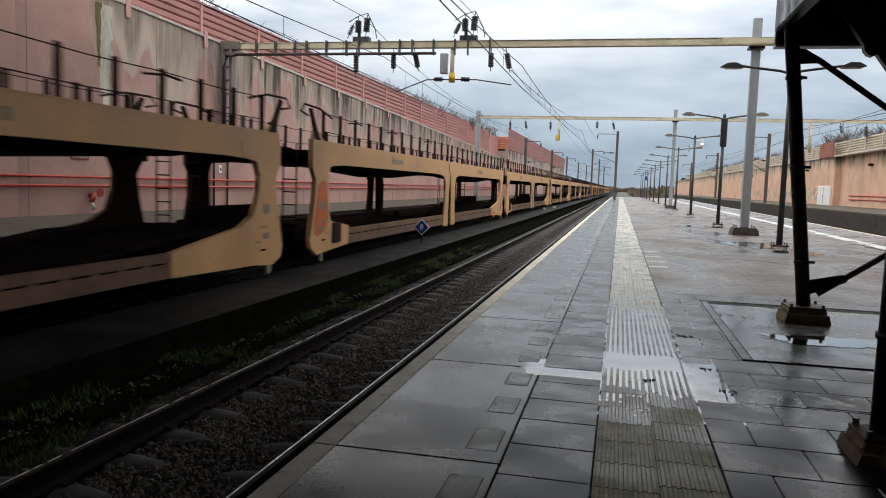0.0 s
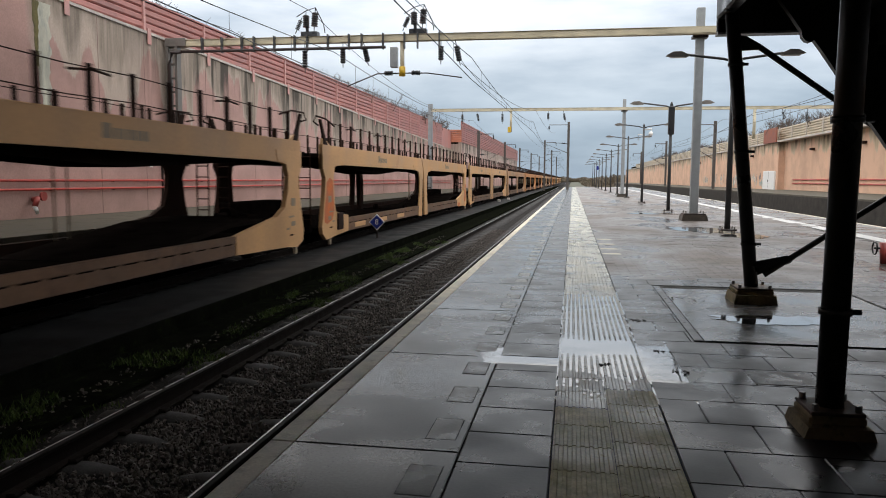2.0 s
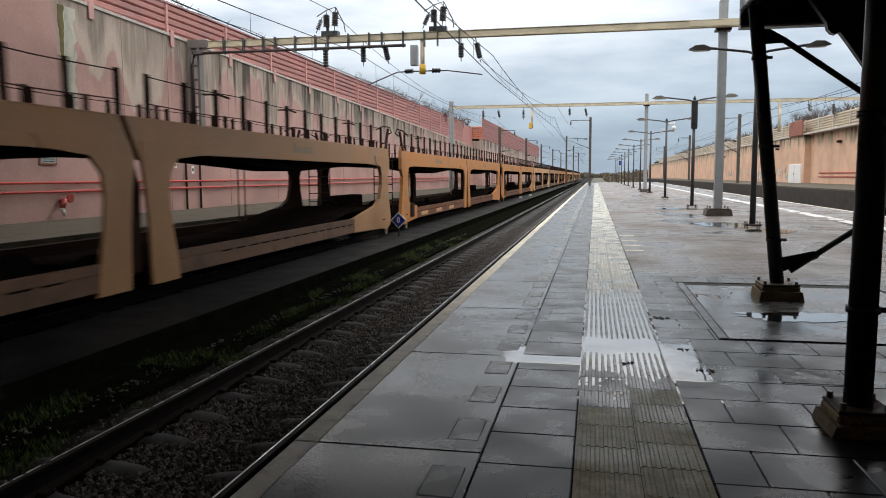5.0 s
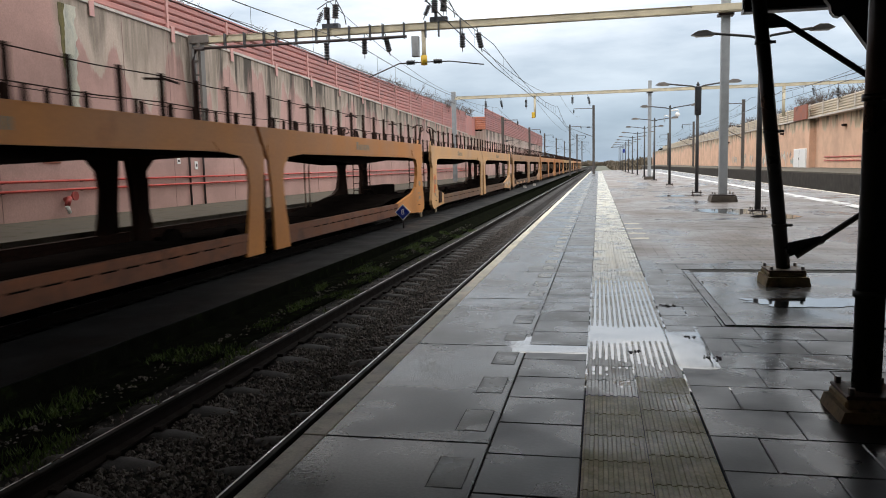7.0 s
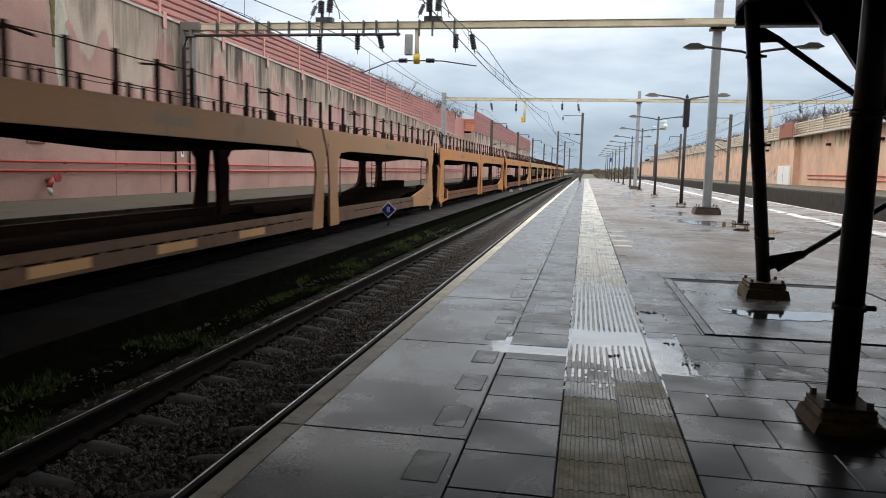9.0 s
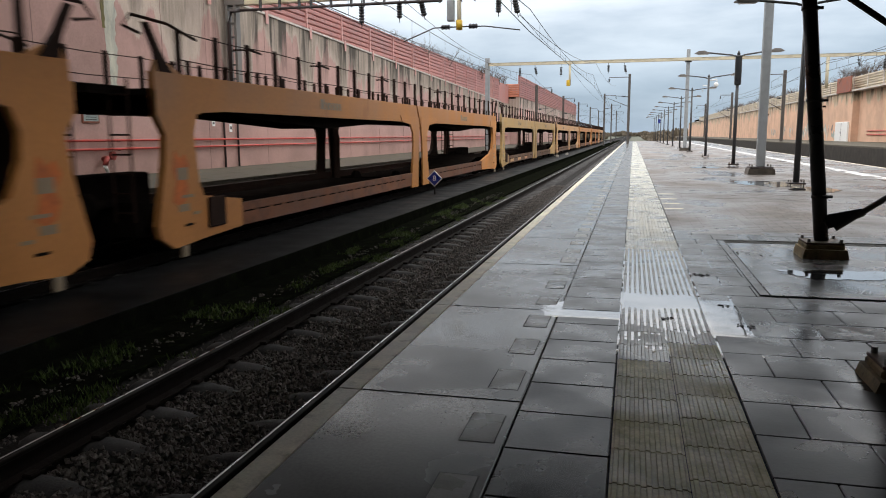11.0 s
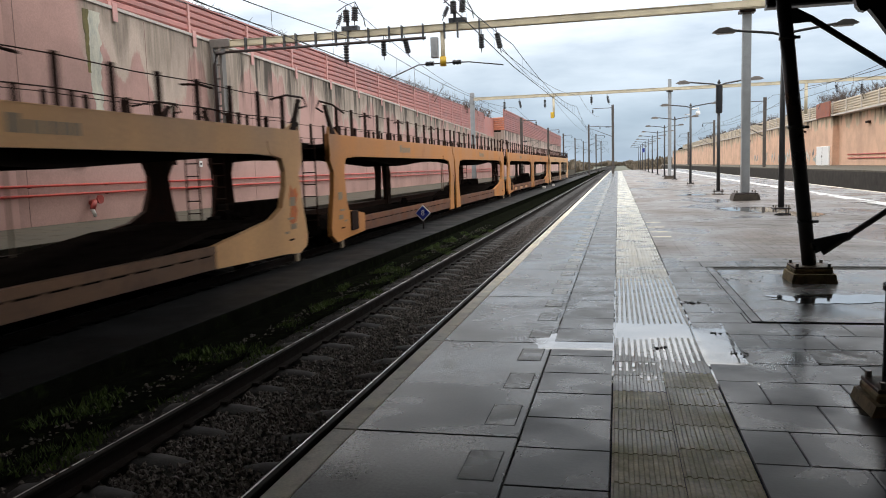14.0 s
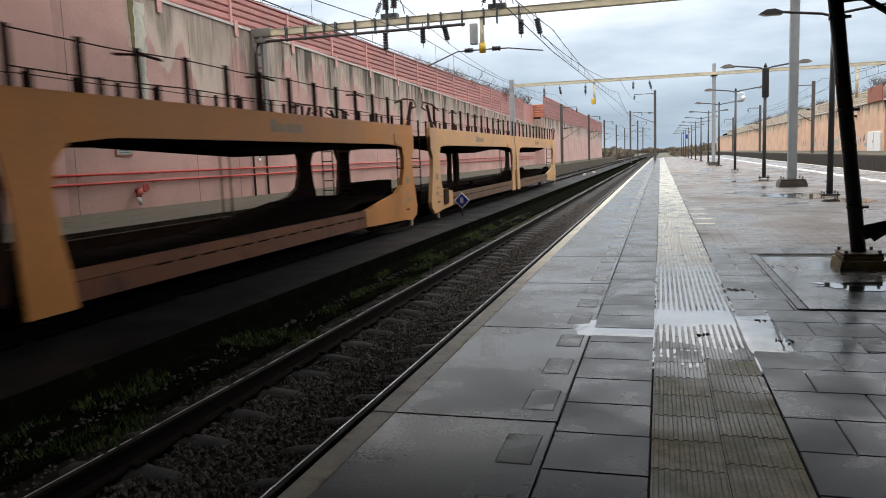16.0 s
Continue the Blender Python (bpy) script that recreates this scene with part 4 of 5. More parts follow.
for k in range(34):
    y = 62 + k * 4.6 + brnd.uniform(-1.5, 1.5)
    s = brnd.uniform(0.9, 1.6)
    c = copy_thing(bushes[k % 4], pose(RW + 1.3 + brnd.uniform(0, 0.8), y, 6.25, 0, 0, brnd.uniform(0, 360)))
    c.scale = (s, s, s)
for y, sz in ((56, 1.2), (63, 1.0), (70, 1.5), (80, 2.0), (85, 1.6)):
    c = copy_thing(bushes[int(y) % 4], pose(RW + 1.2, y, 6.2, 0, 0, y * 7))
    c.scale = (sz, sz, sz)
for b in bushes:
    for o in list(b.children):
        bpy.data.objects.remove(o)
    bpy.data.objects.remove(b)

# ---------------------------------------------------------------- distance


def scrub(name, x0, x1, y0, y1, z, h, count, seed, label, mat="shrub"):
    """A low tangle of twiggy clumps, too dense to count."""
    rnd = random.Random(seed)
    verts, faces = [], []
    for _ in range(count):
        cx, cy = rnd.uniform(x0, x1), rnd.uniform(y0, y1)
        hh = h * rnd.uniform(0.4, 1.0) * (0.75 + 0.5 * noise.noise(Vector((cx * 0.1, cy * 0.05, seed))))
        for _ in range(9):
            a, b = rnd.uniform(0, 6.3), rnd.uniform(0.3, 1.0)
            p = Vector((cx, cy, z))
            q = p + Vector((math.cos(a) * hh * 0.5 * b, math.sin(a) * hh * 0.5 * b, hh * rnd.uniform(0.5, 1.0)))
            w = Vector((-math.sin(a), math.cos(a), 0)) * hh * 0.05
            i = len(verts)
            verts += [tuple(p - w), tuple(p + w), tuple(q + w * 1.5), tuple(q - w * 1.5)]
            faces.append((i, i + 1, i + 2, i + 3))
    me = bpy.data.meshes.new(name)
    me.from_pydata(verts, [], faces)
    me.materials.append(M[mat])
    tagged(new(name, me), label, "shrubs", kind="stuff")


scrub("scrub", -26, -13.2, 186, 420, -1.2, 5.0, 1500, 5, "brown winter scrub on the bank beyond the wall")
scrub("scrub", 4.5, 9.5, 152, 420, -1.0, 2.2, 700, 6, "brown winter scrub at the platform's end")
scrub("scrub", 14, 60, 300, 520, -1.2, 6.0, 1200, 7, "brown winter trees far along the line")
scrub("scrub", -60, 60, 900, 960, -1.2, 7.0, 1600, 8, "distant brown tree line")
scrub("scrub", RW + 1.2, RW + 5, 84, 260, 5.6, 1.8, 900, 9, "low brown hedge along the wall top")

# ---------------------------------------------------------------- overhead line


def insulator(parent, p, q, r=0.085):
    """Ribbed insulator on its rod, from p down to q."""
    a, b = Vector(p), Vector(q)
    d = b - a
    bm = B()
    cyl(bm, a, b, 0.016, seg=6)
    for k in range(6):
        c = a + d * (0.25 + 0.1 * k)
        cyl(bm, c, c + d * 0.075, r * 1.3, r * 0.85, 10)
    part("insulator", bm, "insul", parent, "dark ribbed insulator")


def gantry(y, z, x0, x1, mast_x, top, drops, label, plinth=True):
    t = thing("gantry", label, "gantry", "line gantries")
    part("beam", box(B(), x0, x1, y - 0.10, y + 0.10, z - 0.14, z + 0.06, 0.012), "cream", t, "cream painted box beam")
    bm = B()
    box(bm, x0, x1, y - 0.13, y + 0.13, z + 0.061, z + 0.075)
    box(bm, x0, x1, y - 0.13, y + 0.13, z - 0.16, z - 0.141)
    part("flange", bm, "cream", t)
    m = part("mast", box(B(), mast_x - 0.13, mast_x + 0.13, y + 0.14, y + 0.40, 0.24, top, 0.02), "mast_grey", t, "grey galvanised box mast")
    part("collar", box(B(), mast_x - 0.24, mast_x + 0.24, y + 0.10, y + 0.5, z - 0.24, z - 0.165), "pipe_dark", t)
    part("splice", box(B(), mast_x - 1.1, mast_x + 1.0, y - 0.145, y - 0.131, z - 0.13, z + 0.05), "cream", t, "splice plate")
    part("foot_plate", box(B(), mast_x - 0.36, mast_x + 0.36, y - 0.06, y + 0.64, 0.19, 0.24, 0.008), "pipe_dark", t)
    for sx in (-0.28, 0.28):
        for sy in (0.02, 0.56):
            part("bolt", cyl(B(), (mast_x + sx, y + sy, 0.24), (mast_x + sx, y + sy, 0.32), 0.025, seg=6), "bolt", t)
    part("plinth", prism(B(), [(mast_x - 0.42, 0.0), (mast_x + 0.42, 0.0), (mast_x + 0.38, 0.19), (mast_x - 0.38, 0.19)], "y", y - 0.12, y + 0.70), "plinth", t, "dark wet concrete plinth")
    for x, length, kind in drops:
        if kind == "column":
            part("drop_column", cyl(B(), (x, y, z - 0.16), (x, y, z - length), 0.075, seg=12), "cream", t, "cream drop column")
            part("foot", cyl(B(), (x, y, z - length + 0.28), (x, y, z - length - 0.04), 0.11, seg=12), "yellow", t, "yellow painted foot")
            part("control_box", box(B(), x - 0.42, x - 0.16, y - 0.1, y + 0.1, z - 1.05, z - 0.35, 0.02), "galv", t, "grey control box")
            for s, reach in ((-1, 2.0), (1, 2.1)):
                part("arm", tube(B(), [(x, y, z - length + 0.06), (x + s * 0.9, y, z - length + 0.05), (x + s * reach, y, z - length - 0.12 - (0.25 if s < 0 else 0))], 0.022, 6), "pipe_dark", t, "registration arm")
                insulator(t, (x + s * 0.22, y, z - length + 0.07), (x + s * 0.72, y, z - length + 0.06), 0.07)
        elif kind == "v":
            insulator(t, (x, y, z - 0.16), (x + 0.18, y, z - 0.16 - length), 0.085)
        elif kind == "top":
            bm = B()
            box(bm, x - 0.3, x + 0.3, y - 0.14, y + 0.14, z + 0.076, z + 0.24)
            cyl(bm, (x - 0.1, y, z + 0.24), (x - 0.1, y, z + 0.42), 0.05, seg=8)
            part("switch_base", bm, "insul", t, "line switch on the beam")
            insulator(t, (x - 0.15, y, z + 0.24), (x - 0.15, y, z + 0.95), 0.10)
            insulator(t, (x + 0.14, y, z + 0.24), (x + 0.20, y, z + 1.05), 0.10)
            insulator(t, (x - 0.55, y, z + 0.2), (x - 0.3, y, z + 0.75), 0.07)
            part("switch_arm", tube(B(), [(x - 0.5, y, z + 0.78), (x - 0.15, y, z + 0.98), (x + 0.2, y, z + 1.08), (x + 0.5, y, z + 0.5), (x + 0.55, y, z + 0.2)], 0.018, 5), "wire", t)
        else:
            insulator(t, (x, y, z - 0.16), (x, y, z - 0.16 - length), 0.085)
    return t


g1 = gantry(22.5, 6.22, -14.1, 6.2, 4.08, 6.95,
            [(-5.86, 1.30, "column"), (-8.0, 0.85, "i"), (-7.25, 0.8, "v"), (-4.5, 0.8, "i"), (-4.0, 0.85, "v"), (-9.4, 1.0, "i"), (-9.2, 0, "top"), (-5.3, 0, "top")],
            "cream line gantry over the tracks with a grey mast")
# conduit, clamps and end bracket on the first gantry
part("conduit", cyl(B(), (-14.0, 22.25, 5.84), (-6.4, 22.25, 5.84), 0.05, seg=8), "pipe_dark", g1, "dark conduit under the beam")
for k in range(14):
    x = -13.2 + k * 0.66 + (k % 3) * 0.1
    part("clamp", box(B(), x - 0.016, x + 0.016, 22.2, 22.38, 5.78, 6.32), "lamp_pole", g1)
bm = B()
for sx in (-14.62, -14.28):
    box(bm, sx - 0.05, sx + 0.05, 22.35, 22.65, 3.2, 6.3)
for k in range(6):
    box(bm, -14.6, -14.28, 22.42, 22.58, 3.4 + 0.5 * k, 3.46 + 0.5 * k)
part("wall_mast", bm, "lamp_head", g1, "grey lattice bracket mast at the wall")
part("bend", tube(B(), [(-14.45, 22.2, 3.2), (-14.45, 22.2, 5.4), (-14.35, 22.22, 5.8), (-14.0, 22.25, 5.84)], 0.07, 8), "pipe_dark", g1, "bent dark conduit")
part("end_block", box(B(), -14.7, -13.9, 22.34, 22.66, 6.05, 6.36, 0.02), "lamp_head", g1)

g2 = gantry(58.5, 7.02, -11.6, 20.0, 4.0, 7.75,
            [(-5.7, 1.0, "i"), (-9.0, 1.0, "i"), (-7.8, 0.9, "v"), (-2.0, 0.8, "i"), (-0.8, 0.9, "v"), (9.6, 1.0, "i"), (15.8, 0.9, "v"), (17.6, 1.1, "i")],
            "cream line gantry further along the tracks")
part("left_mast", box(B(), -11.85, -11.5, 58.4, 58.7, 0.1, 7.5, 0.02), "mast_grey", g2, "grey steel mast by the wall")
part("drop_column", cyl(B(), (-5.0, 58.5, 6.88), (-5.0, 58.5, 5.2), 0.09, seg=10), "cream", g2)
part("control_box", box(B(), -5.25, -4.98, 58.35, 58.65, 5.15, 5.6, 0.02), "yellow", g2, "yellow box")
part("right_column", cyl(B(), (13.8, 58.5, 6.88), (13.8, 58.5, 4.6), 0.12, seg=10), "cream", g2, "cream hanging column")


def line_mast(x, y, base, top, arm, label, h2=True):
    t = thing("line_mast", label, "mast", "line masts")
    bm = B()
    box(bm, x - 0.14, x + 0.14, y - 0.02, y + 0.02, base, top)
    box(bm, x - 0.16, x - 0.13, y - 0.12, y + 0.12, base, top)
    box(bm, x + 0.13, x + 0.16, y - 0.12, y + 0.12, base, top)
    part("mast", bm, "mast_dark", t)
    part("arm", tube(B(), [(x, y, top - 0.4), (x + arm, y, top - 0.4)], 0.05, 6), "mast_dark", t)
    insulator(t, (x + arm, y, top - 0.4), (x + arm, y, top - 1.1), 0.09)
    if h2:
        part("cantilever", tube(B(), [(x, y, top - 2.9), (x + arm * 1.4, y, top - 2.7), (x, y, top - 4.2)], 0.05, 6), "mast_dark", t)
        insulator(t, (x + arm * 0.1, y, top - 2.9), (x + arm * 0.4, y, top - 2.85), 0.09)
    return t


for y in (88, 124, 160, 205, 255, 310):
    line_mast(-11.3, y, -0.9 if y > 100 else 0.1, 7.2 + (y - 88) * 0.012, 1.8, "grey steel line mast beside the wall")
line_mast(-0.62, 100, -0.02, 9.1, -2.6, "tall grey line mast on the platform")
for y in (150, 200, 260):
    line_mast(-5.6, y, -0.9, 9.2, 2.2, "grey steel line mast far along the line")
for y in (84, 128, 175):
    line_mast(15.4, y, 0.42, 7.9, -1.8, "grey steel line mast before the apricot wall")

# wires: messenger, droppers and contact wire, sagging from support to support
SUPPORTS = [-36, 22.5, 58.5, 100, 150, 205, 260, 330]


def line_wires(x, zc, zm, label, shift=0.0, twin=False):
    t = thing("overhead_line", label, "overhead line", "overhead lines")
    drops, cpts, mpts, side = B(), [], [], 1
    for (a, b) in zip(SUPPORTS, SUPPORTS[1:]):
        za, zb = zc(a), zc(b)
        ma, mb = zm(a), zm(b)
        cpts.append((x + shift * side, a, za))
        cend = (x - shift * side, b, zb)
        n = 14
        for k in range(n + 1):
            u = k / n
            yy = a + (b - a) * u
            xx = x + shift * side * (1 - 2 * u)
            sag = 4 * u * (1 - u) * (b - a) * 0.014
            zz = ma + (mb - ma) * u - sag
            if k or not mpts:
                mpts.append((xx, yy, zz))
            if 0 < k < n:
                cyl(drops, (xx, yy, zz), (xx, yy, za + (zb - za) * u), 0.006, seg=4)
        side = -side
    cpts.append(cend)
    part("contact_wire", tube(B(), cpts, 0.014, 5), "wire", t)
    if twin:
        part("contact_wire", tube(B(), [(q[0] + 0.05, q[1], q[2]) for q in cpts], 0.013, 5), "wire", t)
    part("messenger_wire", tube(B(), mpts, 0.013, 5), "wire", t)
    tagged(part("dropper_row", drops, "wire", t), kind="stuff")


rise = lambda y0, y1: (lambda y: y0 + (y1 - y0) * min(1, max(0, (y - 22.5) / 36.0)))
line_wires(-3.3, rise(4.72, 5.2), rise(5.45, 6.0), "copper overhead line above the near track", 0.12)
line_wires(-8.2, rise(4.86, 5.2), rise(5.75, 6.1), "copper overhead line above the far track", 0.12)
line_wires(11.4, rise(4.75, 5.2), rise(5.6, 6.1), "copper overhead line above the track beyond the platform", 0.1)


def cable(pts, r, label, sag=0.012):
    out = []
    for a, b in zip(pts, pts[1:]):
        a, b = Vector(a), Vector(b)
        out += [a.lerp(b, k / 10) - Vector((0, 0, 4 * (k / 10) * (1 - k / 10) * (b - a).length * sag)) for k in range(1 if out else 0, 11)]
    single("cable", tube(B(), out, r, 5), "wire", label, "cable", "feeder cables")


cable([(-9.35, -36, 7.4), (-9.2, 22.5, 7.2), (-11.6, 58.5, 7.3), (-11.3, 100, 7.4)], 0.012, "dark feeder cable strung along the gantries")
cable([(-5.2, -36, 7.4), (-5.15, 22.5, 7.2), (-5.6, 58.5, 7.5), (-5.0, 150, 7.6)], 0.012, "dark feeder cable strung along the gantries")
cable([(-12.9, -36, 6.9), (-12.2, 22.5, 6.6), (-11.6, 58.5, 6.6)], 0.012, "dark earth cable near the wall")
cable([(-3.8, 22.5, 5.3), (-3.0, 58.5, 6.9), (-2.4, 100, 7.6)], 0.012, "thin dark tension cable")
cable([(14.0, 20, 6.2), (13.8, 58.5, 6.6), (15.0, 128, 6.9)], 0.02, "dark feeder cable beyond the platform")

# ---------------------------------------------------------------- platform lamps


def lamp_post():
    t = thing("platform_lamp", "dark double-armed platform lamp with grey heads", "street lamp", "platform lamps")
    part("pole", cyl(B(), (0, 0, 0.1), (0, 0, 4.400), 0.075, 0.055, 12), "lamp_pole", t)
    part("base_plate", box(B(), -0.2, 0.2, -0.2, 0.2, 0.06, 0.1, 0.008), "pipe_dark", t)
    for sx in (-0.15, 0.15):
        for sy in (-0.15, 0.15):
            part("bolt", cyl(B(), (sx, sy, 0.0), (sx, sy, 0.16), 0.018, seg=6), "bolt", t)
    part("cap", cyl(B(), (0, 0, 4.400), (0, 0, 4.540), 0.075, 0.02, 10), "lamp_pole", t)
    for s in (-1, 1):
        part("arm", tube(B(), [(0, 0, 4.300), (s * 0.25, 0, 4.380), (s * 1.15, 0, 4.500)], 0.032, 8), "lamp_pole", t)
        pts = [(s * 1.08, 4.480), (s * 1.3, 4.580), (s * 1.5, 4.570), (s * 1.66, 4.480), (s * 1.5, 4.450), (s * 1.15, 4.440)]
        hd = part("head", prism(B(), pts, "y", -0.11, 0.11), "lamp_head", t, "flat grey lamp head")
        part("lens", box(B(), min(s * 1.2, s * 1.55), max(s * 1.2, s * 1.55), -0.08, 0.08, 4.432, 4.448), "white_plain", hd, "pale lamp glass")
    return t


lp = lamp_post()
lp.matrix_basis = pose(4.0, 16.7, 0)
lamps = [lp]
for k in range(1, 12):
    lamps.append(copy_thing(lp, pose(4.0, 16.7 + 12.2 * k, 0, 0, 0, brnd.uniform(-3, 3))))
t = thing("loudspeaker", "long black column loudspeaker strapped to the lamp pole", "loudspeaker")
part("body", box(B(), 3.88, 4.12, 28.72, 28.96, 3.2, 4.35, 0.03), "black", t)
part("strap", box(B(), 3.9, 4.1, 28.82, 29.0, 3.6, 3.66), "bolt", t)
t = thing("dome_camera", "white dome surveillance camera on the lamp pole", "camera")
bm = B()
bmesh.ops.create_uvsphere(bm, u_segments=14, v_segments=8, radius=0.13, matrix=Matrix.Translation((4.38, 41.0, 3.97)))
part("dome", bm, "white_plain", t)
part("bracket", tube(B(), [(4.07, 41.05, 4.2), (4.42, 41.05, 4.25), (4.42, 41.02, 4.1)], 0.04, 8), "white_plain", t)
t = thing("dome_camera", "small white camera arm on the lamp pole", "camera")
part("bracket", tube(B(), [(3.93, 41.0, 3.9), (3.7, 41.0, 3.95), (3.7, 41.0, 3.6)], 0.03, 8), "white_plain", t)
t = thing("platform_sign", "small blue information sign on a lamp pole", "sign")
part("plate", box(B(), 3.6, 3.92, 114.2, 114.28, 2.9, 3.5), "blue", t)

# low signal lights near the far points
for y, x in ((66.0, -6.6), (74.0, -6.4)):
    t = thing("dwarf_signal", "small pale dwarf signal beside the far track", "signal", "dwarf signals")
    part("body", box(B(), x - 0.14, x + 0.14, y - 0.10, y + 0.10, -0.745, -0.52, 0.03), "coping", t)

# diamond track sign with the number 8
t = thing("track_sign", "blue diamond stop-marker sign with a white 8 on a thin post", "sign")
SX, SY, SZ = -6.62, 21.9, -0.19
part("post", cyl(B(), (SX, SY + 0.03, -0.75), (SX, SY + 0.03, SZ), 0.03, seg=8), "pipe_dark", t)
part("rim", prism(B(), [(SX - 0.285, SZ), (SX, SZ - 0.285), (SX + 0.285, SZ), (SX, SZ + 0.285)], "y", SY - 0.012, SY + 0.01), "white_plain", t, "white rim")
part("plate", prism(B(), [(SX - 0.245, SZ), (SX, SZ - 0.245), (SX + 0.245, SZ), (SX, SZ + 0.245)], "y", SY - 0.018, SY - 0.013), "blue", t, "blue diamond plate")
fc = bpy.data.curves.new("numeral", "FONT")
fc.body, fc.size, fc.align_x, fc.align_y, fc.extrude = "8", 0.27, "CENTER", "CENTER", 0.001
fo = new("numeral", fc)
fo.data.materials.append(M["white_plain"])
fo.parent = t
fo.matrix_basis = pose(SX, SY - 0.0215, SZ, 90, 0, 0)

# ---------------------------------------------------------------- canopy and its posts


def canopy_post(x, y, lean, top, r, w, label, b=0.10):
    t = thing("canopy_post", label, "post", "canopy posts")
    part("pipe", cyl(B(), (x, y, b + 0.07), (x + lean, y, top), r, seg=20), "black", t, "round black painted steel pipe")
    for z in (0.62, 1.62, 2.55):
        u = (z - 0.2) / (top - 0.2)
        part("clamp", cyl(B(), (x + lean * u, y, z), (x + lean * u, y, z + 0.035), r + 0.012, seg=20), "black", t)
        part("clamp_bolt", cyl(B(), (x + lean * u + r, y - 0.02, z + 0.017), (x + lean * u + r + 0.05, y - 0.02, z + 0.017), 0.016, seg=6), "black", t)
    part("block", prism(B(), [(x - w, 0.0), (x + w, 0.0), (x + w - 0.02, b), (x - w + 0.02, b)], "y", y - w - 0.02, y + w), "block", t, "mossy concrete foot block")
    part("grout", box(B(), x - w + 0.035, x + w - 0.035, y - w + 0.02, y + w - 0.03, b, b + 0.05, 0.012), "block", t)
    part("foot_plate", box(B(), x - w + 0.04, x + w - 0.04, y - w + 0.025, y + w - 0.035, b + 0.05, b + 0.07, 0.004), "rustplate", t)
    for sx in (0.07 - w, w - 0.07):
        for sy in (0.055 - w, w - 0.065):
            part("bolt", cyl(B(), (x + sx, y + sy, b + 0.07), (x + sx, y + sy, b + 0.105), 0.017, seg=6), "bolt", t)
    return t


cp = canopy_post(2.03, 5.15, -0.36, 3.5, 0.072, 0.225, "leaning black steel canopy post on a mossy concrete block")
cp2 = canopy_post(1.45, 0.72, 0.03, 3.6, 0.071, 0.175, "black steel canopy post close by on a bolted concrete block", 0.06)
cp3 = canopy_post(4.75, 5.15, 0.34, 3.5, 0.105, 0.215, "leaning black steel canopy post on the other side")
for a, b, nm in (((2.15, 5.13, 0.30), (4.66, 5.13, 2.1), "lower_brace"), ((1.992, 5.13, 2.751), (3.89, 5.13, 1.386), "upper_brace")):
    part(nm, cyl(B(), a, b, 0.031, seg=12), "black", cp, "slender black brace")
part("gusset", prism(B(), [(2.02, 0.27), (2.42, 0.44), (2.46, 0.50), (2.38, 0.52), (2.02, 0.44)], "y", 5.12, 5.145), "black", cp)
part("upper_gusset", prism(B(), [(1.804, 2.864), (1.861, 2.861), (2.014, 2.77), (1.999, 2.712), (1.951, 2.714), (1.822, 2.708)], "y", 5.12, 5.145), "black", cp)

can = thing("canopy", "dark steel platform canopy beside a stair", "canopy")
part("fascia", box(B(), 1.62, 5.4, 5.45, 5.55, 2.97, 3.85, 0.02), "black", can, "black steel fascia")
part("fascia_lip", box(B(), 1.62, 5.4, 5.42, 5.58, 2.94, 2.966), "galv", can, "thin grey fascia lip")
# Unseen roof sheet, stretched across the platform to block sky light.
part("soffit", prism(B(), [(-1.35, -26), (7.4, -26), (7.4, 5.44), (-1.35, 5.44)], "z", 3.64, 3.74), "roof", can, "unseen canopy underside, widened to shade the platform")
part("edge_beam", box(B(), 1.60, 1.74, -3.5, 5.44, 3.1, 3.63, 0.02), "black", can)
for k in range(6):
    part("purlin", box(B(), 1.75, 5.3, 4.6 - k * 1.3, 4.68 - k * 1.3, 3.5, 3.639), "black", can)

# stair flight descending beside the post, seen from below
st = thing("stair", "black steel stair flight with a ribbed underside", "stair")
part("stringer", prism(B(), [(1.95, 3.487), (2.2, 3.137), (2.286, 3.017), (2.378, 2.883), (2.391, 2.816), (2.426, 2.774), (2.47, 2.76), (2.507, 2.781), (2.598, 2.656), (2.684, 2.531), (4.219, 0.3), (4.819, 0.3), (4.819, 0.75), (3.1, 3.72)], "y", 5.0, 5.09), "black", st, "deep black outer stringer with a rounded heel")
for k in range(16):
    a, c = 2.72 + 0.13 * k, 3.22 - 0.169 * k
    part("tread", prism(B(), [(a, c), (a + 0.30, c), (a + 0.30, c + 0.05), (a + 0.02, c + 0.05), (a + 0.02, c + 0.2), (a, c + 0.2)], "y", 2.6, 4.99), "roof", st)
part("inner_stringer", prism(B(), [(2.45, 3.60), (2.95, 2.98), (4.80, 0.58), (5.2, 0.58), (5.2, 0.95), (3.15, 3.62)], "y", 2.5, 2.59), "black", st)

# red hand-wheel valve standing on the platform
vt = thing("valve_stand", "dark red hand-wheel valve standing on the platform", "valve")
VX, VY = 5.1, 9.7
part("body", cyl(B(), (VX, VY, 0.0), (VX, VY, 0.34), 0.07, 0.09, 12), "brass", vt)
part("wheel", tube(B(), [(VX - 0.16, VY + 0.10 * math.cos(q * math.tau / 14), 0.25 + 0.10 * math.sin(q * math.tau / 14)) for q in range(15)], 0.014, 6), "black", vt, "small black hand wheel")
part("spindle", cyl(B(), (VX - 0.17, VY, 0.25), (VX, VY, 0.25), 0.015, seg=6), "black", vt)

# ---------------------------------------------------------------- the train: two-deck car carriers
PITCH = 31.78
H = PITCH / 2
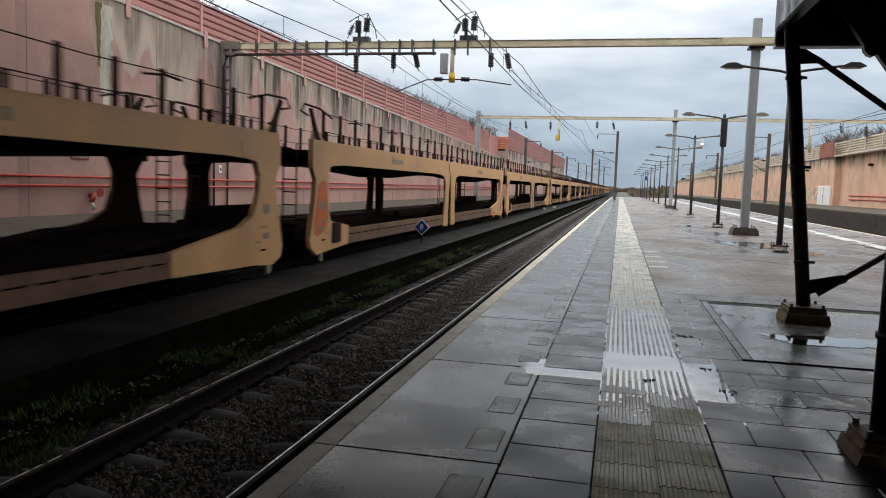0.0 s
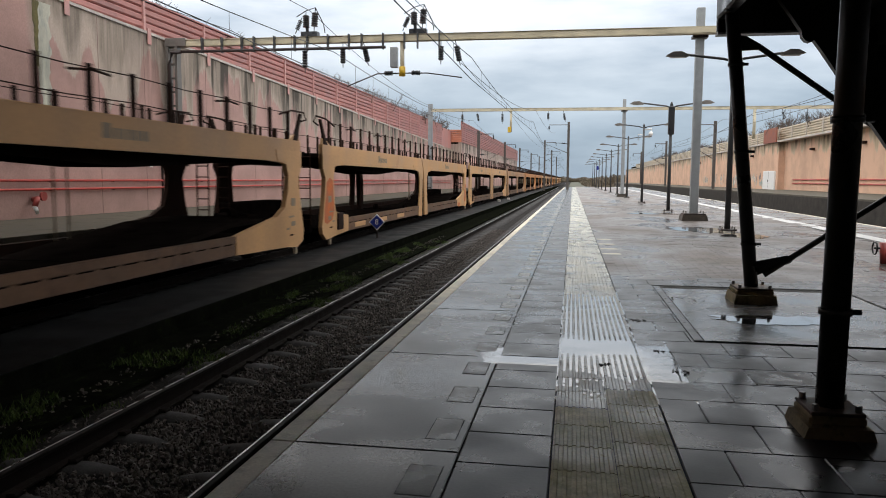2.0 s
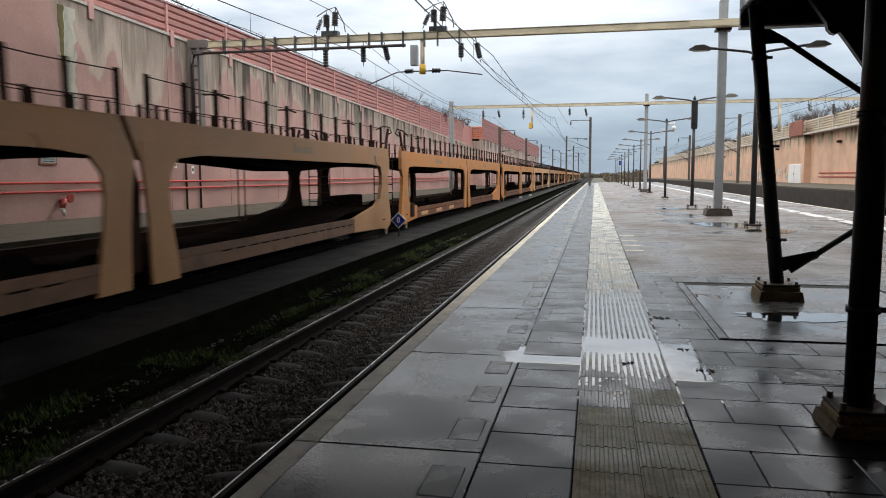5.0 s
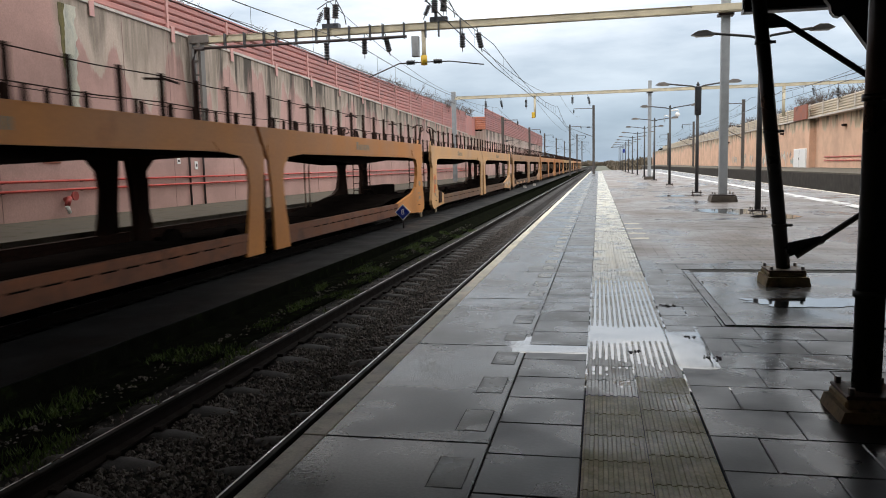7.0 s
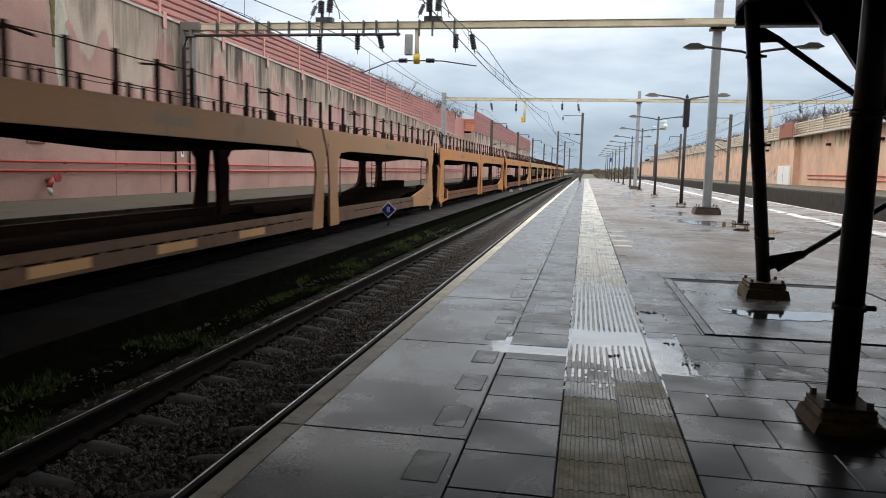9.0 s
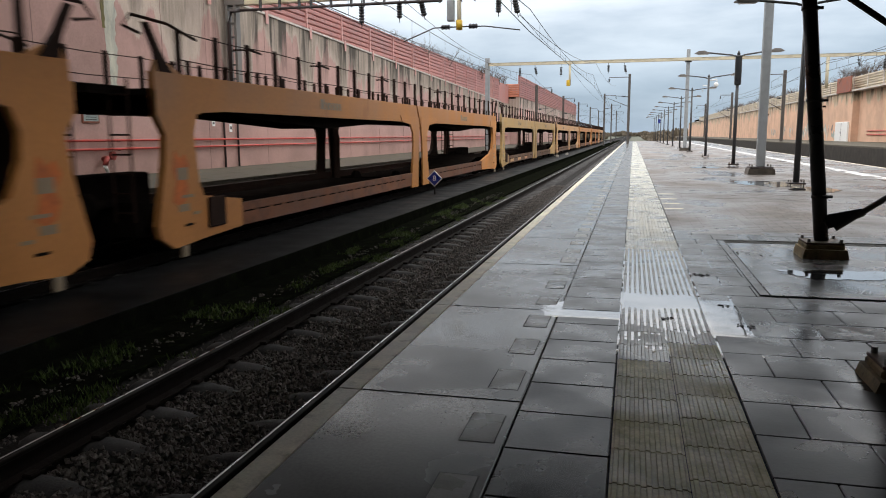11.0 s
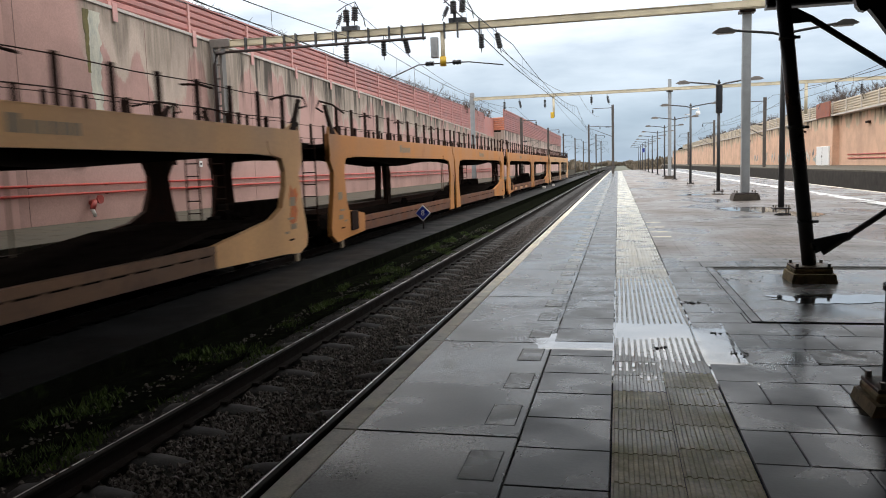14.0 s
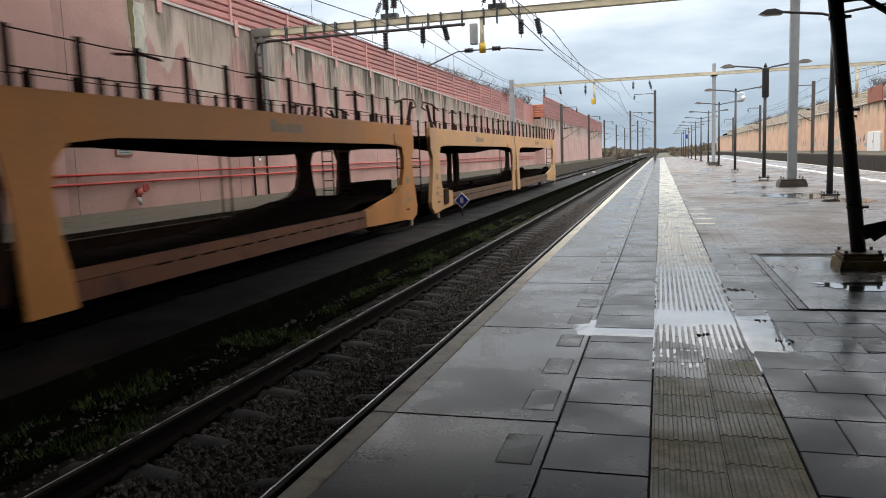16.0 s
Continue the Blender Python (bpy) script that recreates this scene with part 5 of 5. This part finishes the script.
TOP, GB, BT, BB = 3.00, 2.44, 0.77, 0.35      # girder top and bottom, sill top and bottom over the rail


def car_carrier(key):
    tan, low = "paint_" + key, "low_" + key
    t = thing("car_carrier_wagon", "worn orange-tan double-deck car carrier wagon, empty", "railway wagon", "wagons of the train")
    for s in (1, -1):
        xo, xi = s * 1.65, s * 1.54
        xa, xb = min(xo, xi), max(xo, xi)
        for u, (a, b) in enumerate(((0.9, H - 0.08), (H + 0.08, PITCH - 0.9))):
            # upper girder with tapered ends
            # the cut between the halves slants towards the front
            ta, tb = (a, b - 0.36) if u == 0 else (a - 0.36, b)
            lo = [(ta, TOP), (tb, TOP), (b, GB - 0.1), (b - 0.9, GB - 0.04), (b - 2.2, GB + 0.02), (a + 2.2, GB + 0.02), (a + 0.9, GB - 0.04), (a, GB - 0.1)]
            # Far side (s < 0) parts take the dark colour for their shade.
            g = part("girder", prism(B(), lo, "x", xa, xb), tan if s > 0 else "rust", t, "deep tan upper deck girder" if s > 0 else "inner face of the far girder, coloured for its shade")
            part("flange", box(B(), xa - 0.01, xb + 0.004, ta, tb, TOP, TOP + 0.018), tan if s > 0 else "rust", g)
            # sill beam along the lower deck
            sl = part("sill", box(B(), xa, xb, a + 0.6 - (0.3 if u else 0), b - (0.6 if u else 0.3), BB, BT - 0.14, 0.01), low if s > 0 else "rust", t, "tan lower sill, its paint darkened for rust and shade")
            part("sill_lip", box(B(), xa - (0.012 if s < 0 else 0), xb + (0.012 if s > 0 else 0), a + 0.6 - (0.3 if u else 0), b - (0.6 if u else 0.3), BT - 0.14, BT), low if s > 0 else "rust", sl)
            if s > 0:
                slots = B()
                for k in range(18):
                    yy = a + 2.6 + k * (b - a - 4.2) / 18
                    box(slots, xb - 0.01, xb + 0.004, yy, yy + 0.42, BT - 0.175, BT - 0.15)
                tagged(part("slot_row", slots, "near_black", sl), kind="stuff")
        for u, d, y0 in ((0, 1, 0.0), (1, -1, PITCH)):
            # end pillars: foot wide, waist narrow, head spreading into the girder
            f = lambda q: y0 + d * q - (0.0 if s > 0 else 0.2)
            if u == 0:
                pts = [(f(0.85), 0.42), (f(0.80), 0.62), (f(1.05), 1.55), (f(1.12), 2.05), (f(0.9), GB - 0.1), (f(0.9), GB + 0.3), (f(2.5), GB + 0.3), (f(2.4), GB + 0.03),
                       (f(2.02), GB - 0.06), (f(1.9), GB - 0.35), (f(1.93), 1.75), (f(2.0), 1.25), (f(2.12), 1.02), (f(3.4), 0.86), (f(3.4), BB), (f(2.0), 0.28), (f(1.2), 0.22)]
            else:
                pts = [(f(0.80), 0.36), (f(0.72), 0.62), (f(1.0), 1.55), (f(1.08), 2.05), (f(0.86), GB - 0.1), (f(0.86), GB + 0.3), (f(2.6), GB + 0.3), (f(2.5), GB + 0.03),
                       (f(1.95), GB - 0.06), (f(1.80), GB - 0.35), (f(1.83), 1.75), (f(2.05), 1.30), (f(2.6), 1.08), (f(4.4), 0.84), (f(4.9), BT), (f(4.9), BB), (f(2.0), 0.28), (f(1.2), 0.22)]
            xa2, xb2 = (xa + 0.004, xb + 0.014) if s > 0 else (xa - 0.014, xb - 0.004)
            # Far end pillars: unlit look put into the colour.
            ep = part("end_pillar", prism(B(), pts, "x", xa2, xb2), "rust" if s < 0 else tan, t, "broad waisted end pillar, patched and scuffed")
            if s > 0:
                for q, zz, w, h, mt in ((1.35, 1.32, 0.30, 0.20, "plate_grey"), (1.45, 1.02, 0.34, 0.05, "plate_grey"), (1.35, 0.80, 0.30, 0.12, "plate_grey"), (1.75, 0.72, 0.22, 0.05, "plate_grey"), (1.5, 0.55, 0.26, 0.04, "near_black")):
                    part("plate", box(B(), xb2 + 0.001, xb2 + 0.006, min(f(q), f(q + w)), max(f(q), f(q + w)), zz, zz + h), mt, ep, "small worn marking plate")
                if u == 0:
                    part("tool_box", box(B(), xb2 + 0.001, xb2 + 0.05, 2.2, 2.75, 0.45, 0.98, 0.02), "rust", ep, "dark recessed box")
            # raking stay and hooked rail above the end
            part("stay", prism(B(), [(f(1.05), TOP), (f(1.42), TOP), (f(1.12), TOP + 0.34), (f(0.86), TOP + 0.74), (f(0.74), TOP + 0.72), (f(0.98), TOP + 0.30)], "x", xb - 0.06 if s > 0 else xa, xb if s > 0 else xa + 0.06), "rust", t, "raking rusty end stay")
            part("stay_foot", prism(B(), [(f(0.92), TOP), (f(1.7), TOP), (f(1.35), TOP + 0.16), (f(1.0), TOP + 0.2)], "x", xa + 0.02, xb - 0.02), tan if s > 0 else "rust", t)
            part("hook_rail", tube(B(), [(xo - s * 0.05, f(2.2), TOP + 0.62), (xo - s * 0.05, f(1.4), TOP + 0.78), (xo - s * 0.05, f(0.5), TOP + 0.80), (xo - s * 0.05, f(0.3), TOP + 0.62), (xo - s * 0.05, f(0.7), TOP + 0.55)], 0.025, 6), "rust", t, "bent dark hand rail")
            part("foot_step", box(B(), min(xo, xo + s * 0.06), max(xo, xo + s * 0.06), min(f(1.35), f(1.5)), max(f(1.35), f(1.5)), 0.06, 0.24), "plate_grey", t, "small hanging step")
            # access ladder across the gap
            bm = B()
            for dx in (-0.17, 0.17):
                cyl(bm, (s * 1.2 + dx, f(0.62), 0.7), (s * 1.2 + dx, f(0.62), 2.9), 0.02, seg=6)
            for k in range(7):
                cyl(bm, (s * 1.2 - 0.17, f(0.62), 0.85 + 0.3 * k), (s * 1.2 + 0.17, f(0.62), 0.85 + 0.3 * k), 0.015, seg=6)
            part("ladder", bm, "rust", t, "thin end ladder")
        for d in (-1, 1):
            f = lambda q: H + d * q - (0.0 if s > 0 else 0.4)
            pts = [(f(0.30), 0.28), (f(0.26), 1.2), (f(0.20), 1.8), (f(0.10), GB - 0.1), (f(0.10 if d > 0 else 0.22), GB + 0.2), (f(2.3), GB + 0.2), (f(2.1), GB + 0.02), (f(1.2), GB - 0.06), (f(0.92), GB - 0.32), (f(0.86), 1.75), (f(0.94), 1.2), (f(1.04), 0.8), (f(1.12), 0.28)]
            xa2, xb2 = (xb - 0.04, xb + 0.016) if s > 0 else (xa - 0.016, xa + 0.04)
            # Far joint pillars are coloured dark for shade too.
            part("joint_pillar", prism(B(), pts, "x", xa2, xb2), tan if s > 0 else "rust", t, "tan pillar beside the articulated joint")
        # posts along the upper deck
        for a, b in ((1.7, H - 0.35), (H + 0.45, PITCH - 1.6)):
            n = 13
            for k in range(n):
                yy = a + (b - a) * k / (n - 1)
                part("deck_post", box(B(), s * 1.58 - 0.03, s * 1.58 + 0.03, yy - 0.045, yy + 0.045, TOP + 0.02, TOP + 0.74), "rust", t)
                if s > 0 and k < n - 1:
                    y2 = yy + 0.36 + 0.2 * ((k * 7) % 3) / 3
                    part("short_post", box(B(), 1.49, 1.54, y2 - 0.04, y2 + 0.04, TOP - 0.02, TOP + 0.27), "rust", t)
                if k in (2, 5, 9) and s > 0:
                    part("cross_bar", tube(B(), [(1.58, yy - 0.5, TOP + 0.60), (1.58, yy + 0.1, TOP + 0.66), (1.58, yy + 0.55, TOP + 0.63)], 0.022, 6), "rust", t, "bent cross bar")
            for hgt in (0.70, 0.26):
                part("hand_wire", tube(B(), [(s * 1.58, a + (b - a) * q / 8, TOP + hgt - (0.03 if q % 2 else 0)) for q in range(9)], 0.010, 5), "rust", t, "slack steel wire between the posts")
    # decks
    for a, b in ((0.9, H - 0.08), (H + 0.08, PITCH - 0.9)):
        part("upper_deck", box(B(), -1.53, 1.53, a, b, TOP - 0.34, TOP - 0.24), "near_black", t, "dark upper deck plating")
        part("lower_deck", box(B(), -1.53, 1.53, a + 0.4, b - 0.2, BT - 0.34, BT - 0.22), "near_black", t, "dark lower deck plating")
        part("spine", prism(B(), [(a + 1.6, TOP - 0.345), (a + 3.4, TOP - 0.62), ((a + b) / 2, TOP - 0.80), (b - 3.4, TOP - 0.62), (b - 1.6, TOP - 0.345)], "x", 0.1, 1.35), "near_black", t, "black belly beam under the upper deck")
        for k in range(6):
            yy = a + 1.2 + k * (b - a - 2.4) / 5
            part("cross_beam", box(B(), -1.53, 1.53, yy - 0.08, yy + 0.08, TOP - 0.52, TOP - 0.341), "near_black", t)
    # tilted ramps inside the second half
    part("ramp", prism(B(), [(H + 7.5, BT - 0.2), (H + 11.5, 1.02), (PITCH - 2.0, 1.05), (PITCH - 2.0, 0.95), (H + 11.5, 0.92), (H + 7.5, BT - 0.3)], "x", -1.3, 1.3), "near_black", t, "dark raised wheel-well ramp")
    part("rear_ladder", tube(tube(B(), [(-1.0, H + 8.75, 0.8), (-1.0, H + 8.75, 2.5)], 0.02, 6), [(-1.0, H + 9.15, 0.8), (-1.0, H + 9.15, 2.5)], 0.02, 6), "plate_grey", t, "thin pale ladder between the decks")
    # rusty hinge plates behind the slanting cut
    for s in (-1, 1):
        part("hinge", prism(B(), [(H - 0.60, TOP - 0.04), (H - 0.12, TOP - 0.04), (H + 0.30, 1.9), (H + 0.26, 0.5), (H - 0.26, 0.5), (H - 0.22, 1.75)], "x", s * 1.46 - 0.02, s * 1.46 + 0.02), "rust", t, "rusty hinge plate between the halves")
    part("wheel_box", box(B(), -1.53, -1.0, 0.8, 4.4, BT - 0.3, 1.30, 0.03), "near_black", t, "black box over the wheels at the far side")
    # running gear
    for yy in (2.3, H - 0.0, PITCH - 2.3):
        for s in (-1, 1):
            wh = part("wheel", cyl(cyl(B(), (s * 0.68, yy, 0.40), (s * 0.80, yy, 0.40), 0.40, seg=22), (s * 0.80, yy, 0.40), (s * 0.90, yy, 0.40), 0.12, 0.09, 12), "near_black", t)
        part("axle", cyl(B(), (-0.7, yy, 0.40), (0.7, yy, 0.40), 0.08, seg=8), "near_black", t)
    part("underframe", box(B(), -0.55, 0.55, 1.2, PITCH - 1.2, 0.30, 0.43), "near_black", t, "black underframe")
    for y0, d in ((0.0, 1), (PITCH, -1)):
        part("head_stock", box(B(), -1.3, 1.3, min(y0 + d * 0.75, y0 + d * 0.95), max(y0 + d * 0.75, y0 + d * 0.95), 0.45, 0.98), "near_black", t)
        part("gangway", box(B(), -1.1, 1.1, min(y0 + d * 0.05, y0 + d * 0.95), max(y0 + d * 0.05, y0 + d * 0.95), TOP - 0.34, TOP - 0.20), "near_black", t, "hinged bridge plate between decks")
        for s in (-0.87, 0.87):
            part("buffer", cyl(cyl(B(), (s, y0 + d * 0.75, 0.98), (s, y0 + d * 0.2, 0.98), 0.08, seg=10), (s, y0 + d * 0.2, 0.98), (s, y0 + d * 0.04, 0.98), 0.2, seg=14), "near_black", t)
        part("coupling", box(B(), -0.1, 0.1, min(y0, y0 + d * 0.8), max(y0, y0 + d * 0.8), 0.85, 1.02), "near_black", t)
    # stencilled mark on the girder, as plain bars
    for y0 in (7.3, H + 6.4):
        x = y0
        for w in (0.22, 0.10, 0.16, 0.10, 0.14, 0.16, 0.13):
            part("stencil", box(B(), 1.651, 1.655, x, x + w, 2.64, 2.64 + (0.24 if w > 0.2 else 0.17)), "plate_grey", t, "worn grey stencil bar")
            x += w + 0.045
    return t


PAINTS = "dull dull dull dull dull dull brown orange orange dull brown orange orange olive dull orange orange dull".split()
protos, wagons = {}, []
for key in PAINTS:
    if key in protos:
        wagons.append(copy_thing(protos[key], pose(0, 0, 0)))
    else:
        protos[key] = car_carrier(key)
        wagons.append(protos[key])
ORANGE = {0: 0, 2: 1, 4: 1, 7: 1, 9: 0, 11: 1, 12: 0, 14: 1}
for i, w in enumerate(wagons):
    if i in ORANGE:
        tail = ORANGE[i]
        y0 = PITCH - 1.75 if tail else 1.15
        pts = [(y0 + 0.05, 0.98), (y0 + 0.22, 0.9), (y0 + 0.4, 0.97), (y0 + 0.5, 1.2), (y0 + 0.42, 1.35), (y0 + 0.55, 1.55), (y0 + 0.44, 1.74), (y0 + 0.3, 1.66), (y0 + 0.16, 1.8), (y0 + 0.08, 1.5), (y0 + 0.16, 1.3)]
        part("spray_patch", prism(B(), pts, "x", 1.665, 1.669), "orange", w, "patch of orange spray paint")
    if i in (2, 4):
        pts = [(1.02, 0.75), (1.25, 0.68), (1.75, 0.80), (1.92, 1.10), (1.86, 1.60), (1.80, 1.98), (1.52, 2.06), (1.22, 1.92), (1.16, 1.50), (1.02, 1.10)]
        part("spray_patch", prism(B(), pts, "x", 1.6655, 1.6675), "orange", w, "patch of orange paint and rust on the pillar")
        y0 = PITCH - 1.95
        pts = [(y0, 0.62), (y0 + 0.3, 0.55), (y0 + 0.7, 0.66), (y0 + 0.82, 0.95), (y0 + 0.70, 1.22), (y0 + 0.62, 1.62), (y0 + 0.36, 1.70), (y0 + 0.22, 1.45), (y0 + 0.10, 1.30), (y0 + 0.14, 1.0)]
        part("spray_patch", prism(B(), pts, "x", 1.6655, 1.6675), "orange", w, "broad patch of orange rust and paint")
        pts = [(27.6 + 0.45 * (1 + 0.2 * math.sin(3 * a)) * math.cos(a), 0.42 + 0.15 * (1 + 0.25 * math.cos(4 * a)) * math.sin(a)) for a in (k * math.tau / 20 for k in range(20))]
        part("spray_spot", prism(B(), pts, "x", 1.665, 1.669), "orange", w, "round spot of orange spray paint")
    if i == 9:
        srnd = random.Random(5)
        for k in range(9):
            a, zc = PITCH - 4.6 + 0.42 * k, srnd.uniform(0.5, 0.8)
            pts = [(a + 0.16 * math.cos(q * 0.9) * srnd.uniform(0.5, 1.3), zc + 0.20 * math.sin(q * 0.9) * srnd.uniform(0.5, 1.1)) for q in range(7)]
            part("spray_stroke", prism(B(), pts, "x", 1.666, 1.6675 + 0.0012 * (k % 3)), ("spray_dark", "spray_pale", "graffiti")[k % 3], w, "stroke of grey spray paint")
    if i % 3 == 1:
        for k in range(3):
            yy = 4.2 + k * 3.1
            part("pale_patch", box(B(), 1.651, 1.656, yy, yy + 1.3, 0.42, 0.58), "paint_dull", w, "pale repainted patch")


def train_way(t):
    return 29.705 * t - 0.02026 * t * t


def motions():
    """The train runs past towards the camera at about 106 km/h."""
    for i, w in enumerate(wagons):
        rows = []
        for k in range(33):
            tt = 0.5 * k
            rows.append((tt, pose(FAR, 12.42 + PITCH * (i - 2) - train_way(tt), RAIL)))
        walk(w, rows)


motions()
